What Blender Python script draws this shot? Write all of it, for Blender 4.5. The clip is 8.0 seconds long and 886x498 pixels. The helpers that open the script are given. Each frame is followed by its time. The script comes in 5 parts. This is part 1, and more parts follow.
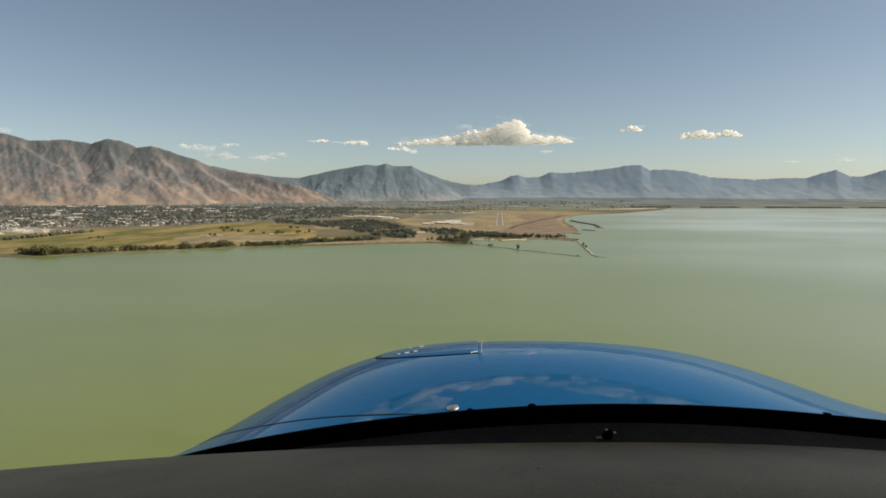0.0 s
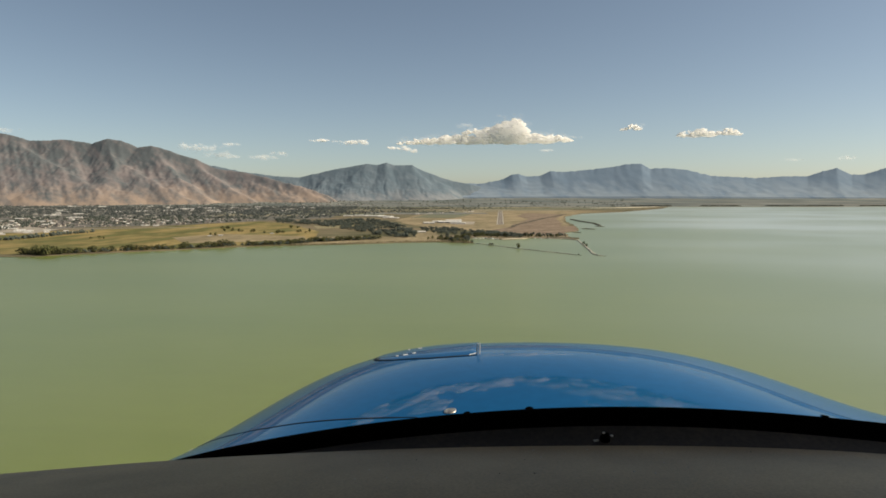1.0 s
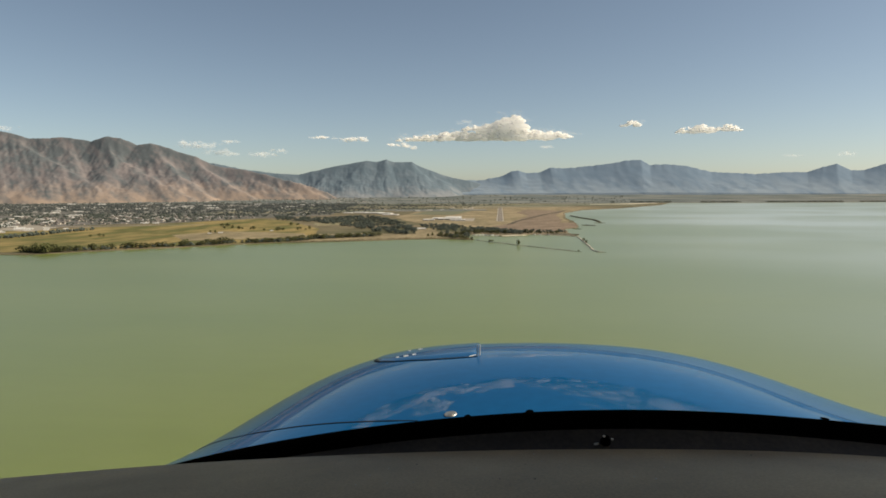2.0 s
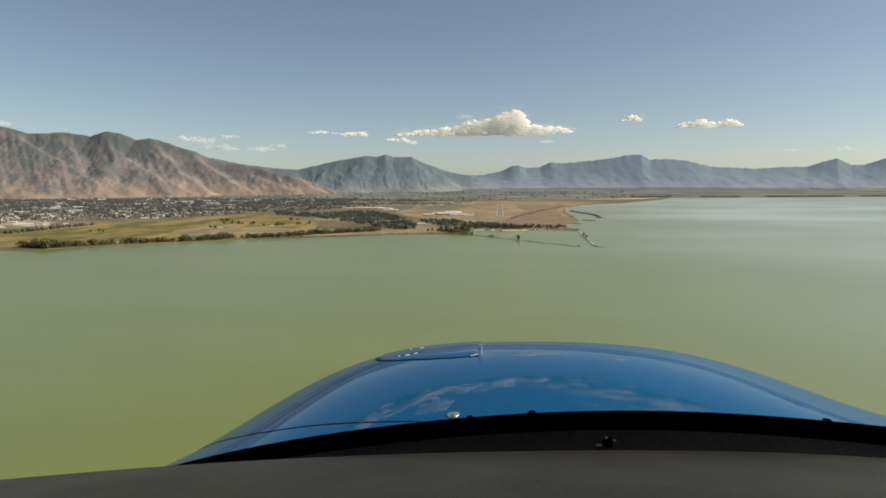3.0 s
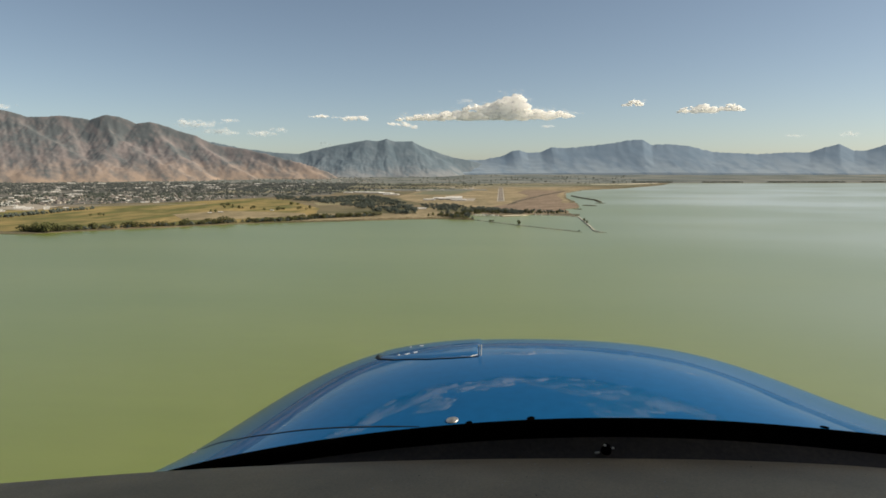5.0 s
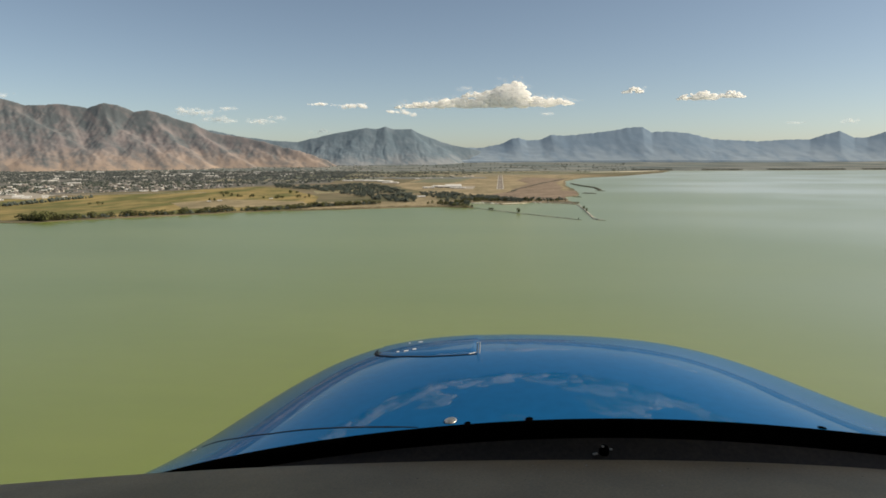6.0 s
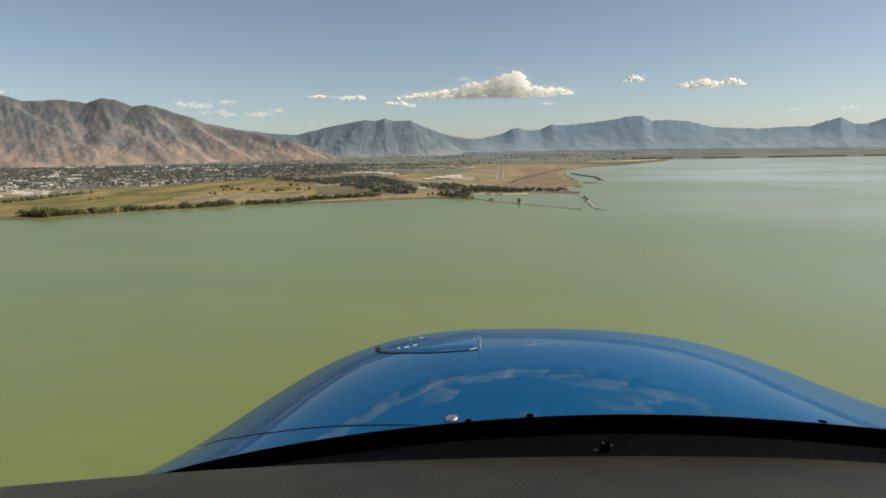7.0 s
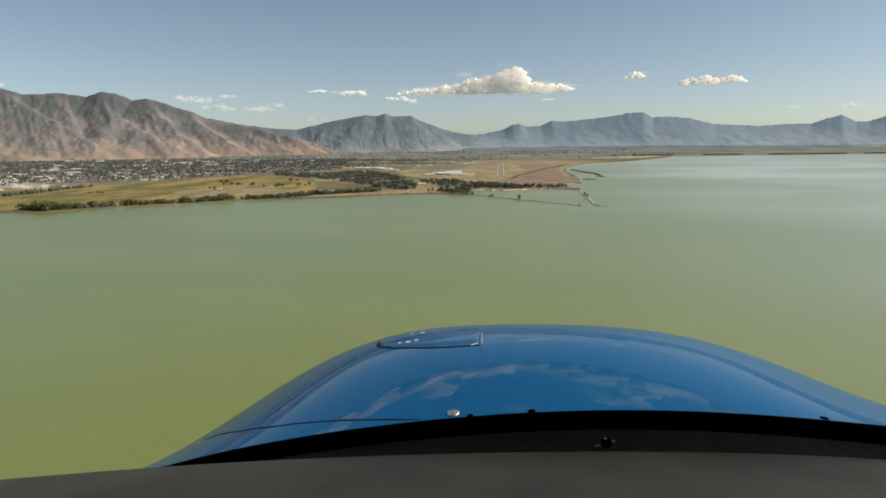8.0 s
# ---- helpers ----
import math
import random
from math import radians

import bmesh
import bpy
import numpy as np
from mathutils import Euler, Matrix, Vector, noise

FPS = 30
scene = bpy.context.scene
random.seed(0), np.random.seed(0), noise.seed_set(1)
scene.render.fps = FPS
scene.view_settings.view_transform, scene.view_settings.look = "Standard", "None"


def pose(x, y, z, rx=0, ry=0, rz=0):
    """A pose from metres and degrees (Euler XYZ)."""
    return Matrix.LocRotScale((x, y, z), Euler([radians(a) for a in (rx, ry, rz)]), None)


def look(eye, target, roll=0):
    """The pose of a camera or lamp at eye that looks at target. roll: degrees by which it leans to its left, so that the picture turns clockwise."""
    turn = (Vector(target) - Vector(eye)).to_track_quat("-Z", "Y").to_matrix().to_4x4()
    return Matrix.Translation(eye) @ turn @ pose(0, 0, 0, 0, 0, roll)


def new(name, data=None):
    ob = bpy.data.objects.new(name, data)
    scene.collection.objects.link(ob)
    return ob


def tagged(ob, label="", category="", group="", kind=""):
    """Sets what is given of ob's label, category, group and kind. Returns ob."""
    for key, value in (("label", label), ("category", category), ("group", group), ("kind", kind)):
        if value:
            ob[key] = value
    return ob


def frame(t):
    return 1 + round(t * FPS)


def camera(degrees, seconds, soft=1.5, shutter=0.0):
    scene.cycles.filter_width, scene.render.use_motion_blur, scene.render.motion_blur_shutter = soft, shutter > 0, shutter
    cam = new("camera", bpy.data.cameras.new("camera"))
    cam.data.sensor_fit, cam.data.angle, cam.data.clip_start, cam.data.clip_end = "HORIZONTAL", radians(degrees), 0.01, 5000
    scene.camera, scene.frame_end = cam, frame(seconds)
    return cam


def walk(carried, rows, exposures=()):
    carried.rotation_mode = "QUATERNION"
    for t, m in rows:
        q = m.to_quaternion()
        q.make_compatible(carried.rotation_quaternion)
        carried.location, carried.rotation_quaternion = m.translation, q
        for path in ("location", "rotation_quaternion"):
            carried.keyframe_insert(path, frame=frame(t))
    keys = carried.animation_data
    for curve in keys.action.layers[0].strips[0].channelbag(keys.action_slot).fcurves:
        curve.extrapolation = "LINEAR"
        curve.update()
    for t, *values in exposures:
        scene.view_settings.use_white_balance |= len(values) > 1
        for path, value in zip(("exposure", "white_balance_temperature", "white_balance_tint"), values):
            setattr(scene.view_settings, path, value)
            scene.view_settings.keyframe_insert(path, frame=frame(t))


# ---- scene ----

# ======================= camera and its way =======================
EYE_Z = 77.0
cam = camera(70, 8.0, soft=1.7)


def sight(x, y, z, down, left, lean):
    """The camera by the pilot's eye: its tilt below the level, its turn to the left and its lean, in degrees."""
    return pose(x, y, EYE_Z + z, 90 - down, 0, left) @ pose(0, 0, 0, 0, 0, lean)


WAY = [
    (0, (-0.0023, -0.0085, -0.0497), 4.809, 5.123, 0.092),
    (0.5, (-0.0003, -0.0081, -0.0472), 4.810, 5.120, 0.103),
    (1, (0.0025, -0.0075, -0.0438), 4.890, 5.174, -0.048),
    (1.5, (0.0031, -0.0068, -0.0389), 5.031, 5.185, -0.176),
    (3, (-0.0011, -0.0050, -0.0262), 5.633, 5.164, -0.233),
    (3.5, (-0.0021, -0.0037, -0.0218), 5.969, 5.154, -0.088),
    (4, (-0.0010, -0.0025, -0.0196), 6.167, 5.147, 0.011),
    (4.5, (-0.0006, -0.0014, -0.0092), 6.505, 5.204, -0.050),
    (6, (0.0011, 0.0057, 0.0216), 8.074, 5.170, -0.201),
    (6.5, (0.0043, 0.0080, 0.0249), 8.501, 5.217, -0.515),
    (7, (0.0040, 0.0091, 0.0306), 8.855, 5.270, -0.878),
    (7.5, (0.0011, 0.0097, 0.0304), 9.110, 5.268, -0.831),
    (8, (-0.0003, 0.0101, 0.0291), 9.245, 5.253, -0.588),
]
walk(cam, [(t, sight(*p, d, l, r)) for t, p, d, l, r in WAY], exposures=[(0, 0.30, 7850, 8), (8, 0.34, 7550, 8.5)])

# ======================= sky, sun and exposure =======================
SUN_UP, SUN_RIGHT = 39.0, 88.0        # degrees above the horizon, degrees to the right of the nose
world = bpy.data.worlds.new("world")
scene.world = world
world.use_nodes = True
wn = world.node_tree.nodes
sky = wn.new("ShaderNodeTexSky")
sky.sky_type = "NISHITA"
sky.sun_disc = False
sky.sun_elevation = radians(SUN_UP)
sky.sun_rotation = radians(SUN_RIGHT)
sky.altitude = 900
sky.air_density = 0.8
sky.dust_density = 1.3
sky.ozone_density = 2.8
wn["Background"].inputs["Strength"].default_value = 0.1
haze = wn.new("ShaderNodeHueSaturation")                    # a hazy summer sky, paler than clear air
haze.inputs["Hue"].default_value = 0.496
haze.inputs["Saturation"].default_value = 0.9
haze.inputs["Value"].default_value = 0.88
world.node_tree.links.new(sky.outputs["Color"], haze.inputs["Color"])
world.node_tree.links.new(haze.outputs["Color"], wn["Background"].inputs["Color"])

sun = bpy.data.lights.new("sun", "SUN")
sun.energy = 4.6
sun.angle = radians(0.53)
sun.color = (1.0, 0.94, 0.85)
sun_ob = new("sun", sun)
sun_from = Vector((math.sin(radians(SUN_RIGHT)) * math.cos(radians(SUN_UP)),
                   math.cos(radians(SUN_RIGHT)) * math.cos(radians(SUN_UP)), math.sin(radians(SUN_UP))))
sun_ob.matrix_world = look(sun_from * 300, (0, 0, 0))

# ======================= small helpers =======================


def thing(name, label, category, at=(0, 0, 0), turn=0.0, group="", kind=""):
    ob = new(name)
    ob.empty_display_size = 0.1
    ob.matrix_world = pose(*at, 0, 0, turn)
    return tagged(ob, label, category, group, kind)


def link_mesh(name, me, material, parent=None, label=""):
    ob = new(name, me)
    if material is not None and not me.materials:
        me.materials.append(material)
    if parent is not None:
        ob.parent = parent
    return tagged(ob, label)


def to_mesh(bm, name, smooth=False):
    me = bpy.data.meshes.new(name)
    bm.normal_update()
    bm.to_mesh(me)
    bm.free()
    if smooth:
        me.shade_smooth()
    return me


def part(name, bm, material, parent=None, label="", smooth=False):
    return link_mesh(name, to_mesh(bm, name, smooth), material, parent, label)


def raw_mesh(name, verts, faces, smooth=False):
    me = bpy.data.meshes.new(name)
    me.from_pydata(verts, [], faces)
    me.update()
    if smooth:
        me.shade_smooth()
    return me


def box(bm, x, y, z, sx, sy, sz, turn=0.0, bevel=0.0):
    """A block whose base centre is x, y, z."""
    made = bmesh.ops.create_cube(bm, size=1.0, matrix=pose(x, y, z + sz / 2, 0, 0, turn) @ Matrix.Diagonal((sx, sy, sz, 1)))
    if bevel:
        edges = list({e for v in made["verts"] for e in v.link_edges})
        bmesh.ops.bevel(bm, geom=edges, offset=bevel, segments=2, affect="EDGES")


def grid_mesh(name, rows, smooth=True, close=False):
    """A sheet through rows of points, all rows of one length."""
    n = len(rows[0])
    verts = [p for r in rows for p in r]
    faces = []
    for j in range(len(rows) - 1):
        for i in range(n - 1):
            a = j * n + i
            faces.append((a, a + 1, a + n + 1, a + n))
        if close:
            faces.append((j * n + n - 1, j * n, j * n + n, j * n + 2 * n - 1))
    return raw_mesh(name, verts, faces, smooth)


def tube(bm, pts, radius, sides=8):
    """A round bar along points."""
    rings = []
    for i, p in enumerate(pts):
        p = Vector(p)
        d = (Vector(pts[min(i + 1, len(pts) - 1)]) - Vector(pts[max(i - 1, 0)])).normalized()
        a = d.cross(Vector((0.13, 0.2, 1))).normalized()
        b = d.cross(a)
        rings.append([bm.verts.new(p + radius * (math.cos(k * math.tau / sides) * a + math.sin(k * math.tau / sides) * b)) for k in range(sides)])
    for r, s in zip(rings, rings[1:]):
        for k in range(sides):
            bm.faces.new((r[k], r[(k + 1) % sides], s[(k + 1) % sides], s[k]))
    bm.faces.new(rings[0][::-1])
    bm.faces.new(rings[-1])


# ======================= materials =======================


def material(name, low, high, scale=1.0, rough=0.8, metal=0.0, bump=0.0, bump_scale=None, coat=0.0, detail=6.0,
             fine=None, fine_amount=0.35, stretch=(1, 1, 1), spec=0.5, contrast=(0.35, 0.65), each=0.0):
    """Two base colours mixed by grain of two sizes (scale and fine, in metres), with relief; each: how far objects differ from one another."""
    m = bpy.data.materials.new(name)
    m.use_nodes = True
    nt = m.node_tree
    b = nt.nodes["Principled BSDF"]
    geo = nt.nodes.new("ShaderNodeNewGeometry")
    mp = nt.nodes.new("ShaderNodeMapping")
    mp.inputs["Scale"].default_value = stretch
    nt.links.new(geo.outputs["Position"], mp.inputs["Vector"])
    n1 = nt.nodes.new("ShaderNodeTexNoise")
    n1.inputs["Scale"].default_value = 1.0 / scale
    n1.inputs["Detail"].default_value = detail
    nt.links.new(mp.outputs["Vector"], n1.inputs["Vector"])
    ramp = nt.nodes.new("ShaderNodeMapRange")
    ramp.inputs["From Min"].default_value, ramp.inputs["From Max"].default_value = contrast
    nt.links.new(n1.outputs["Fac"], ramp.inputs["Value"])
    mix = nt.nodes.new("ShaderNodeMix")
    mix.data_type = "RGBA"
    mix.inputs["A"].default_value, mix.inputs["B"].default_value = (*low, 1), (*high, 1)
    nt.links.new(ramp.outputs["Result"], mix.inputs["Factor"])
    out = mix.outputs["Result"]
    if fine:
        n2 = nt.nodes.new("ShaderNodeTexNoise")
        n2.inputs["Scale"].default_value = 1.0 / fine
        n2.inputs["Detail"].default_value = 4
        nt.links.new(mp.outputs["Vector"], n2.inputs["Vector"])
        r2 = nt.nodes.new("ShaderNodeMapRange")
        r2.inputs["From Min"].default_value, r2.inputs["From Max"].default_value = 0.3, 0.7
        r2.inputs["To Min"].default_value, r2.inputs["To Max"].default_value = 1 - fine_amount, 1 + fine_amount
        nt.links.new(n2.outputs["Fac"], r2.inputs["Value"])
        mul = nt.nodes.new("ShaderNodeVectorMath")
        mul.operation = "SCALE"
        nt.links.new(out, mul.inputs[0])
        nt.links.new(r2.outputs["Result"], mul.inputs["Scale"])
        out = mul.outputs["Vector"]
    if each:
        info = nt.nodes.new("ShaderNodeObjectInfo")
        r3 = nt.nodes.new("ShaderNodeMapRange")
        r3.inputs["To Min"].default_value, r3.inputs["To Max"].default_value = 1 - each, 1 + each
        nt.links.new(info.outputs["Random"], r3.inputs["Value"])
        mul = nt.nodes.new("ShaderNodeVectorMath")
        mul.operation = "SCALE"
        nt.links.new(out, mul.inputs[0])
        nt.links.new(r3.outputs["Result"], mul.inputs["Scale"])
        out = mul.outputs["Vector"]
    nt.links.new(out, b.inputs["Base Color"])
    b.inputs["Roughness"].default_value = rough
    b.inputs["Metallic"].default_value = metal
    b.inputs["Coat Weight"].default_value = coat
    b.inputs["Coat Roughness"].default_value = 0.03
    b.inputs["Specular IOR Level"].default_value = spec
    if bump:
        n3 = nt.nodes.new("ShaderNodeTexNoise")
        n3.inputs["Scale"].default_value = 1.0 / (bump_scale or scale)
        n3.inputs["Detail"].default_value = 5
        nt.links.new(mp.outputs["Vector"], n3.inputs["Vector"])
        bp = nt.nodes.new("ShaderNodeBump")
        bp.inputs["Strength"].default_value = 1.0
        bp.inputs["Distance"].default_value = bump
        nt.links.new(n3.outputs["Fac"], bp.inputs["Height"])
        nt.links.new(bp.outputs["Normal"], b.inputs["Normal"])
    return m


def slope_material(name, grass, rock, wood, z_low, z_high, grain, tree_share):
    """Mountain ground: dry grass below, rock and scrub above, woods in patches; bands by height with a ragged edge. On
    the middle and far ranges the bands are haze painted as colour, paler at the foot.
    """
    m = bpy.data.materials.new(name)
    m.use_nodes = True
    nt = m.node_tree
    b = nt.nodes["Principled BSDF"]
    geo = nt.nodes.new("ShaderNodeNewGeometry")
    sep = nt.nodes.new("ShaderNodeSeparateXYZ")
    nt.links.new(geo.outputs["Position"], sep.inputs["Vector"])
    n1 = nt.nodes.new("ShaderNodeTexNoise")
    n1.inputs["Scale"].default_value, n1.inputs["Detail"].default_value = 1.0 / grain, 7
    n1.inputs["Roughness"].default_value = 0.62
    mp = nt.nodes.new("ShaderNodeMapping")
    mp.vector_type = "TEXTURE"
    mp.inputs["Rotation"].default_value = (0, radians(38), 0)
    mp.inputs["Scale"].default_value = (2.6, 1.5, 0.8)
    nt.links.new(geo.outputs["Position"], mp.inputs["Vector"])
    nt.links.new(mp.outputs["Vector"], n1.inputs["Vector"])
    add = nt.nodes.new("ShaderNodeMath")
    add.operation = "MULTIPLY_ADD"
    add.inputs[1].default_value = (z_high - z_low) * 1.1
    nt.links.new(n1.outputs["Fac"], add.inputs[0])
    nt.links.new(sep.outputs["Z"], add.inputs[2])
    r1 = nt.nodes.new("ShaderNodeMapRange")
    r1.inputs["From Min"].default_value = z_low + (z_high - z_low) * 0.55
    r1.inputs["From Max"].default_value = z_high + (z_high - z_low) * 0.55
    nt.links.new(add.outputs["Value"], r1.inputs["Value"])
    mix = nt.nodes.new("ShaderNodeMix")
    mix.data_type = "RGBA"
    mix.inputs["A"].default_value, mix.inputs["B"].default_value = (*grass, 1), (*rock, 1)
    nt.links.new(r1.outputs["Result"], mix.inputs["Factor"])
    n2 = nt.nodes.new("ShaderNodeTexNoise")
    n2.inputs["Scale"].default_value, n2.inputs["Detail"].default_value = 1.0 / (grain * 1.0), 9
    n2.inputs["Roughness"].default_value = 0.65
    nt.links.new(mp.outputs["Vector"], n2.inputs["Vector"])
    r2 = nt.nodes.new("ShaderNodeMapRange")
    r2.inputs["From Min"].default_value, r2.inputs["From Max"].default_value = 0.58 - tree_share * 0.25, 0.82 - tree_share * 0.25
    up = nt.nodes.new("ShaderNodeMapRange")
    up.inputs["From Min"].default_value, up.inputs["From Max"].default_value = z_low, z_high * 2.2
    up.inputs["To Min"].default_value, up.inputs["To Max"].default_value = -0.07, 0.10
    nt.links.new(sep.outputs["Z"], up.inputs["Value"])
    more = nt.nodes.new("ShaderNodeMath")
    nt.links.new(n2.outputs["Fac"], more.inputs[0])
    nt.links.new(up.outputs["Result"], more.inputs[1])
    nt.links.new(more.outputs["Value"], r2.inputs["Value"])
    mix2 = nt.nodes.new("ShaderNodeMix")
    mix2.data_type = "RGBA"
    mix2.inputs["B"].default_value = (*wood, 1)
    nt.links.new(mix.outputs["Result"], mix2.inputs["A"])
    nt.links.new(r2.outputs["Result"], mix2.inputs["Factor"])
    nt.links.new(mix2.outputs["Result"], b.inputs["Base Color"])
    b.inputs["Roughness"].default_value = 0.95
    b.inputs["Specular IOR Level"].default_value = 0.1
    return m


def cloud_material(name):
    """Heaped cloud: light wanders far inside it before it comes out again."""
    m = bpy.data.materials.new(name)
    m.use_nodes = True
    b = m.node_tree.nodes["Principled BSDF"]
    b.inputs["Base Color"].default_value = (1.0, 0.99, 0.97, 1)
    b.inputs["Roughness"].default_value = 1.0
    b.inputs["Specular IOR Level"].default_value = 0.0
    b.inputs["Subsurface Weight"].default_value = 1.0
    b.inputs["Subsurface Radius"].default_value = (1.0, 1.0, 1.0)
    b.inputs["Subsurface Scale"].default_value = 220.0
    nt = m.node_tree
    through_it = nt.nodes.new("ShaderNodeBsdfTranslucent")
    through_it.inputs["Color"].default_value = (1.0, 0.99, 0.965, 1)
    both = nt.nodes.new("ShaderNodeMixShader")
    both.inputs["Fac"].default_value = 0.5
    nt.links.new(b.outputs[0], both.inputs[1])
    nt.links.new(through_it.outputs[0], both.inputs[2])
    nt.links.new(both.outputs[0], nt.nodes["Material Output"].inputs["Surface"])
    return m


def wisp_material(name, density):
    """Thin cloud: a sparse veil of droplets that lets most of the sky through."""
    m = bpy.data.materials.new(name)
    m.use_nodes = True
    nt = m.node_tree
    nt.nodes.remove(nt.nodes["Principled BSDF"])
    dif = nt.nodes.new("ShaderNodeBsdfDiffuse")
    dif.inputs["Color"].default_value = (0.98, 0.97, 0.95, 1)
    tra = nt.nodes.new("ShaderNodeBsdfTranslucent")
    tra.inputs["Color"].default_value = (0.98, 0.97, 0.95, 1)
    cle = nt.nodes.new("ShaderNodeBsdfTransparent")
    m1, m2 = nt.nodes.new("ShaderNodeMixShader"), nt.nodes.new("ShaderNodeMixShader")
    m1.inputs["Fac"].default_value = 0.3
    m2.inputs["Fac"].default_value = density
    nt.links.new(dif.outputs[0], m1.inputs[1])
    nt.links.new(tra.outputs[0], m1.inputs[2])
    nt.links.new(cle.outputs[0], m2.inputs[1])
    nt.links.new(m1.outputs[0], m2.inputs[2])
    nt.links.new(m2.outputs[0], nt.nodes["Material Output"].inputs["Surface"])
    return m


M_WATER = material("lake_water", (0.124, 0.16, 0.030), (0.15, 0.184, 0.041), scale=260, rough=0.28,
                   stretch=(0.5, 1.6, 1), fine=14, fine_amount=0.03, spec=0.9)
def glare_lanes(m):
    """Long pale lanes of ruffled water in the open lake, away from the shore; their sheen is painted as colour."""
    nt = m.node_tree
    b = nt.nodes["Principled BSDF"]
    base = b.inputs["Base Color"].links[0].from_socket
    geo = nt.nodes.new("ShaderNodeNewGeometry")
    mp = nt.nodes.new("ShaderNodeMapping")
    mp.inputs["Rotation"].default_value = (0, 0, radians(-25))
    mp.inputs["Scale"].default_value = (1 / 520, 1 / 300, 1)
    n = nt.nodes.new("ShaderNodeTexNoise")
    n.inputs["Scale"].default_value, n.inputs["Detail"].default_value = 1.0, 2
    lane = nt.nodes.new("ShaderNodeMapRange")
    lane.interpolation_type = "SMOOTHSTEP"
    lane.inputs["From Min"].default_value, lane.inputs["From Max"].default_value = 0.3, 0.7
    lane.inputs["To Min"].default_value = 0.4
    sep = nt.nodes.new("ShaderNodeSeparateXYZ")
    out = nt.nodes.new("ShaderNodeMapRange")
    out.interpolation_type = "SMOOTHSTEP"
    # paler towards the right, a painted glare on the sun's side of the lake
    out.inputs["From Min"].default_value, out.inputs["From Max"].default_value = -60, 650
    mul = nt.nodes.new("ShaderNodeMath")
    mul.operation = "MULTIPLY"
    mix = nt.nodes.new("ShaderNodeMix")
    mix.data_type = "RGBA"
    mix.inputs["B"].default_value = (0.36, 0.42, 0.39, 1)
    nt.links.new(geo.outputs["Position"], mp.inputs["Vector"])
    nt.links.new(mp.outputs["Vector"], n.inputs["Vector"])
    nt.links.new(n.outputs["Fac"], lane.inputs["Value"])
    nt.links.new(geo.outputs["Position"], sep.inputs["Vector"])
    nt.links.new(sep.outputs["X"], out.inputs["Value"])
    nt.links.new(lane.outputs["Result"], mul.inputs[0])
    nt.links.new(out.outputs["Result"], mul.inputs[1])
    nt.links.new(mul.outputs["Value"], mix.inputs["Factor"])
    nt.links.new(base, mix.inputs["A"])
    nt.links.new(mix.outputs["Result"], b.inputs["Base Color"])


glare_lanes(M_WATER)
# valley, town, dry grass, airfield and reed colours: blue raised to suggest haze
M_LAND = material("valley_ground", (0.085, 0.085, 0.04914), (0.19, 0.155, 0.1053), scale=150, rough=0.95, stretch=(0.35, 1, 1), fine=25, fine_amount=0.3, spec=0.1)
# bluish grey here is haze over the foothills, put into the ground colour
M_BENCH = material("hazed_bench_ground", (0.094, 0.115, 0.116), (0.185, 0.192, 0.178), scale=90, rough=0.95, fine=30, fine_amount=0.3, stretch=(0.14, 1, 1), spec=0.1, contrast=(0.38, 0.64))
M_TOWN = material("town_ground", (0.075, 0.082, 0.0702), (0.165, 0.155, 0.1462), scale=60, rough=0.95, fine=12, fine_amount=0.35, spec=0.1)
M_MEADOW = material("green_meadow", (0.103, 0.104, 0.040), (0.25, 0.192, 0.085), scale=75, rough=0.95, contrast=(0.42, 0.6), fine=14, fine_amount=0.25, spec=0.1, stretch=(1.2, 0.4, 1))
M_STRAW = material("dry_grass", (0.165, 0.14, 0.08775), (0.265, 0.218, 0.1381), scale=60, rough=0.95, fine=10, fine_amount=0.2, spec=0.1, stretch=(1.2, 0.4, 1))
# far field colours greyed to carry the haze of distance
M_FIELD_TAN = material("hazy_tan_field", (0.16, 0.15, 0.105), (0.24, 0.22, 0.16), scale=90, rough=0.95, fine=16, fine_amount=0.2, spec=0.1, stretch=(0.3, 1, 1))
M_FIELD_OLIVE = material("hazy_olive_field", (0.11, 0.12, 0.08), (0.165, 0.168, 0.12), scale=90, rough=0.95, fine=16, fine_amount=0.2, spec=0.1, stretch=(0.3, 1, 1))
M_AIRFIELD = material("airfield_grass", (0.165, 0.142, 0.08775), (0.28, 0.226, 0.1451), scale=90, rough=0.95, fine=16, fine_amount=0.2, spec=0.1, stretch=(1, 0.6, 1))
M_REED = material("marsh_reeds", (0.145, 0.113, 0.08541), (0.23, 0.178, 0.1346), scale=50, rough=0.95, fine=9, fine_amount=0.3, spec=0.1)
M_REED_DARK = material("wet_reeds", (0.055, 0.055, 0.035), (0.11, 0.10, 0.065), scale=12, rough=0.9, fine=3, fine_amount=0.3, spec=0.2)
M_BANK = material("shore_bank", (0.16, 0.145, 0.08), (0.28, 0.25, 0.17), scale=20, rough=0.95, fine=4, fine_amount=0.3, spec=0.1)
M_SAND = material("pale_sand", (0.42, 0.38, 0.29), (0.52, 0.48, 0.38), scale=8, rough=0.95, fine=1.5, fine_amount=0.15)
M_ROCK = material("breakwater_rock", (0.15, 0.14, 0.11), (0.33, 0.3, 0.24), scale=3, rough=0.9, fine=0.8, fine_amount=0.4, bump=0.3, bump_scale=1.2)
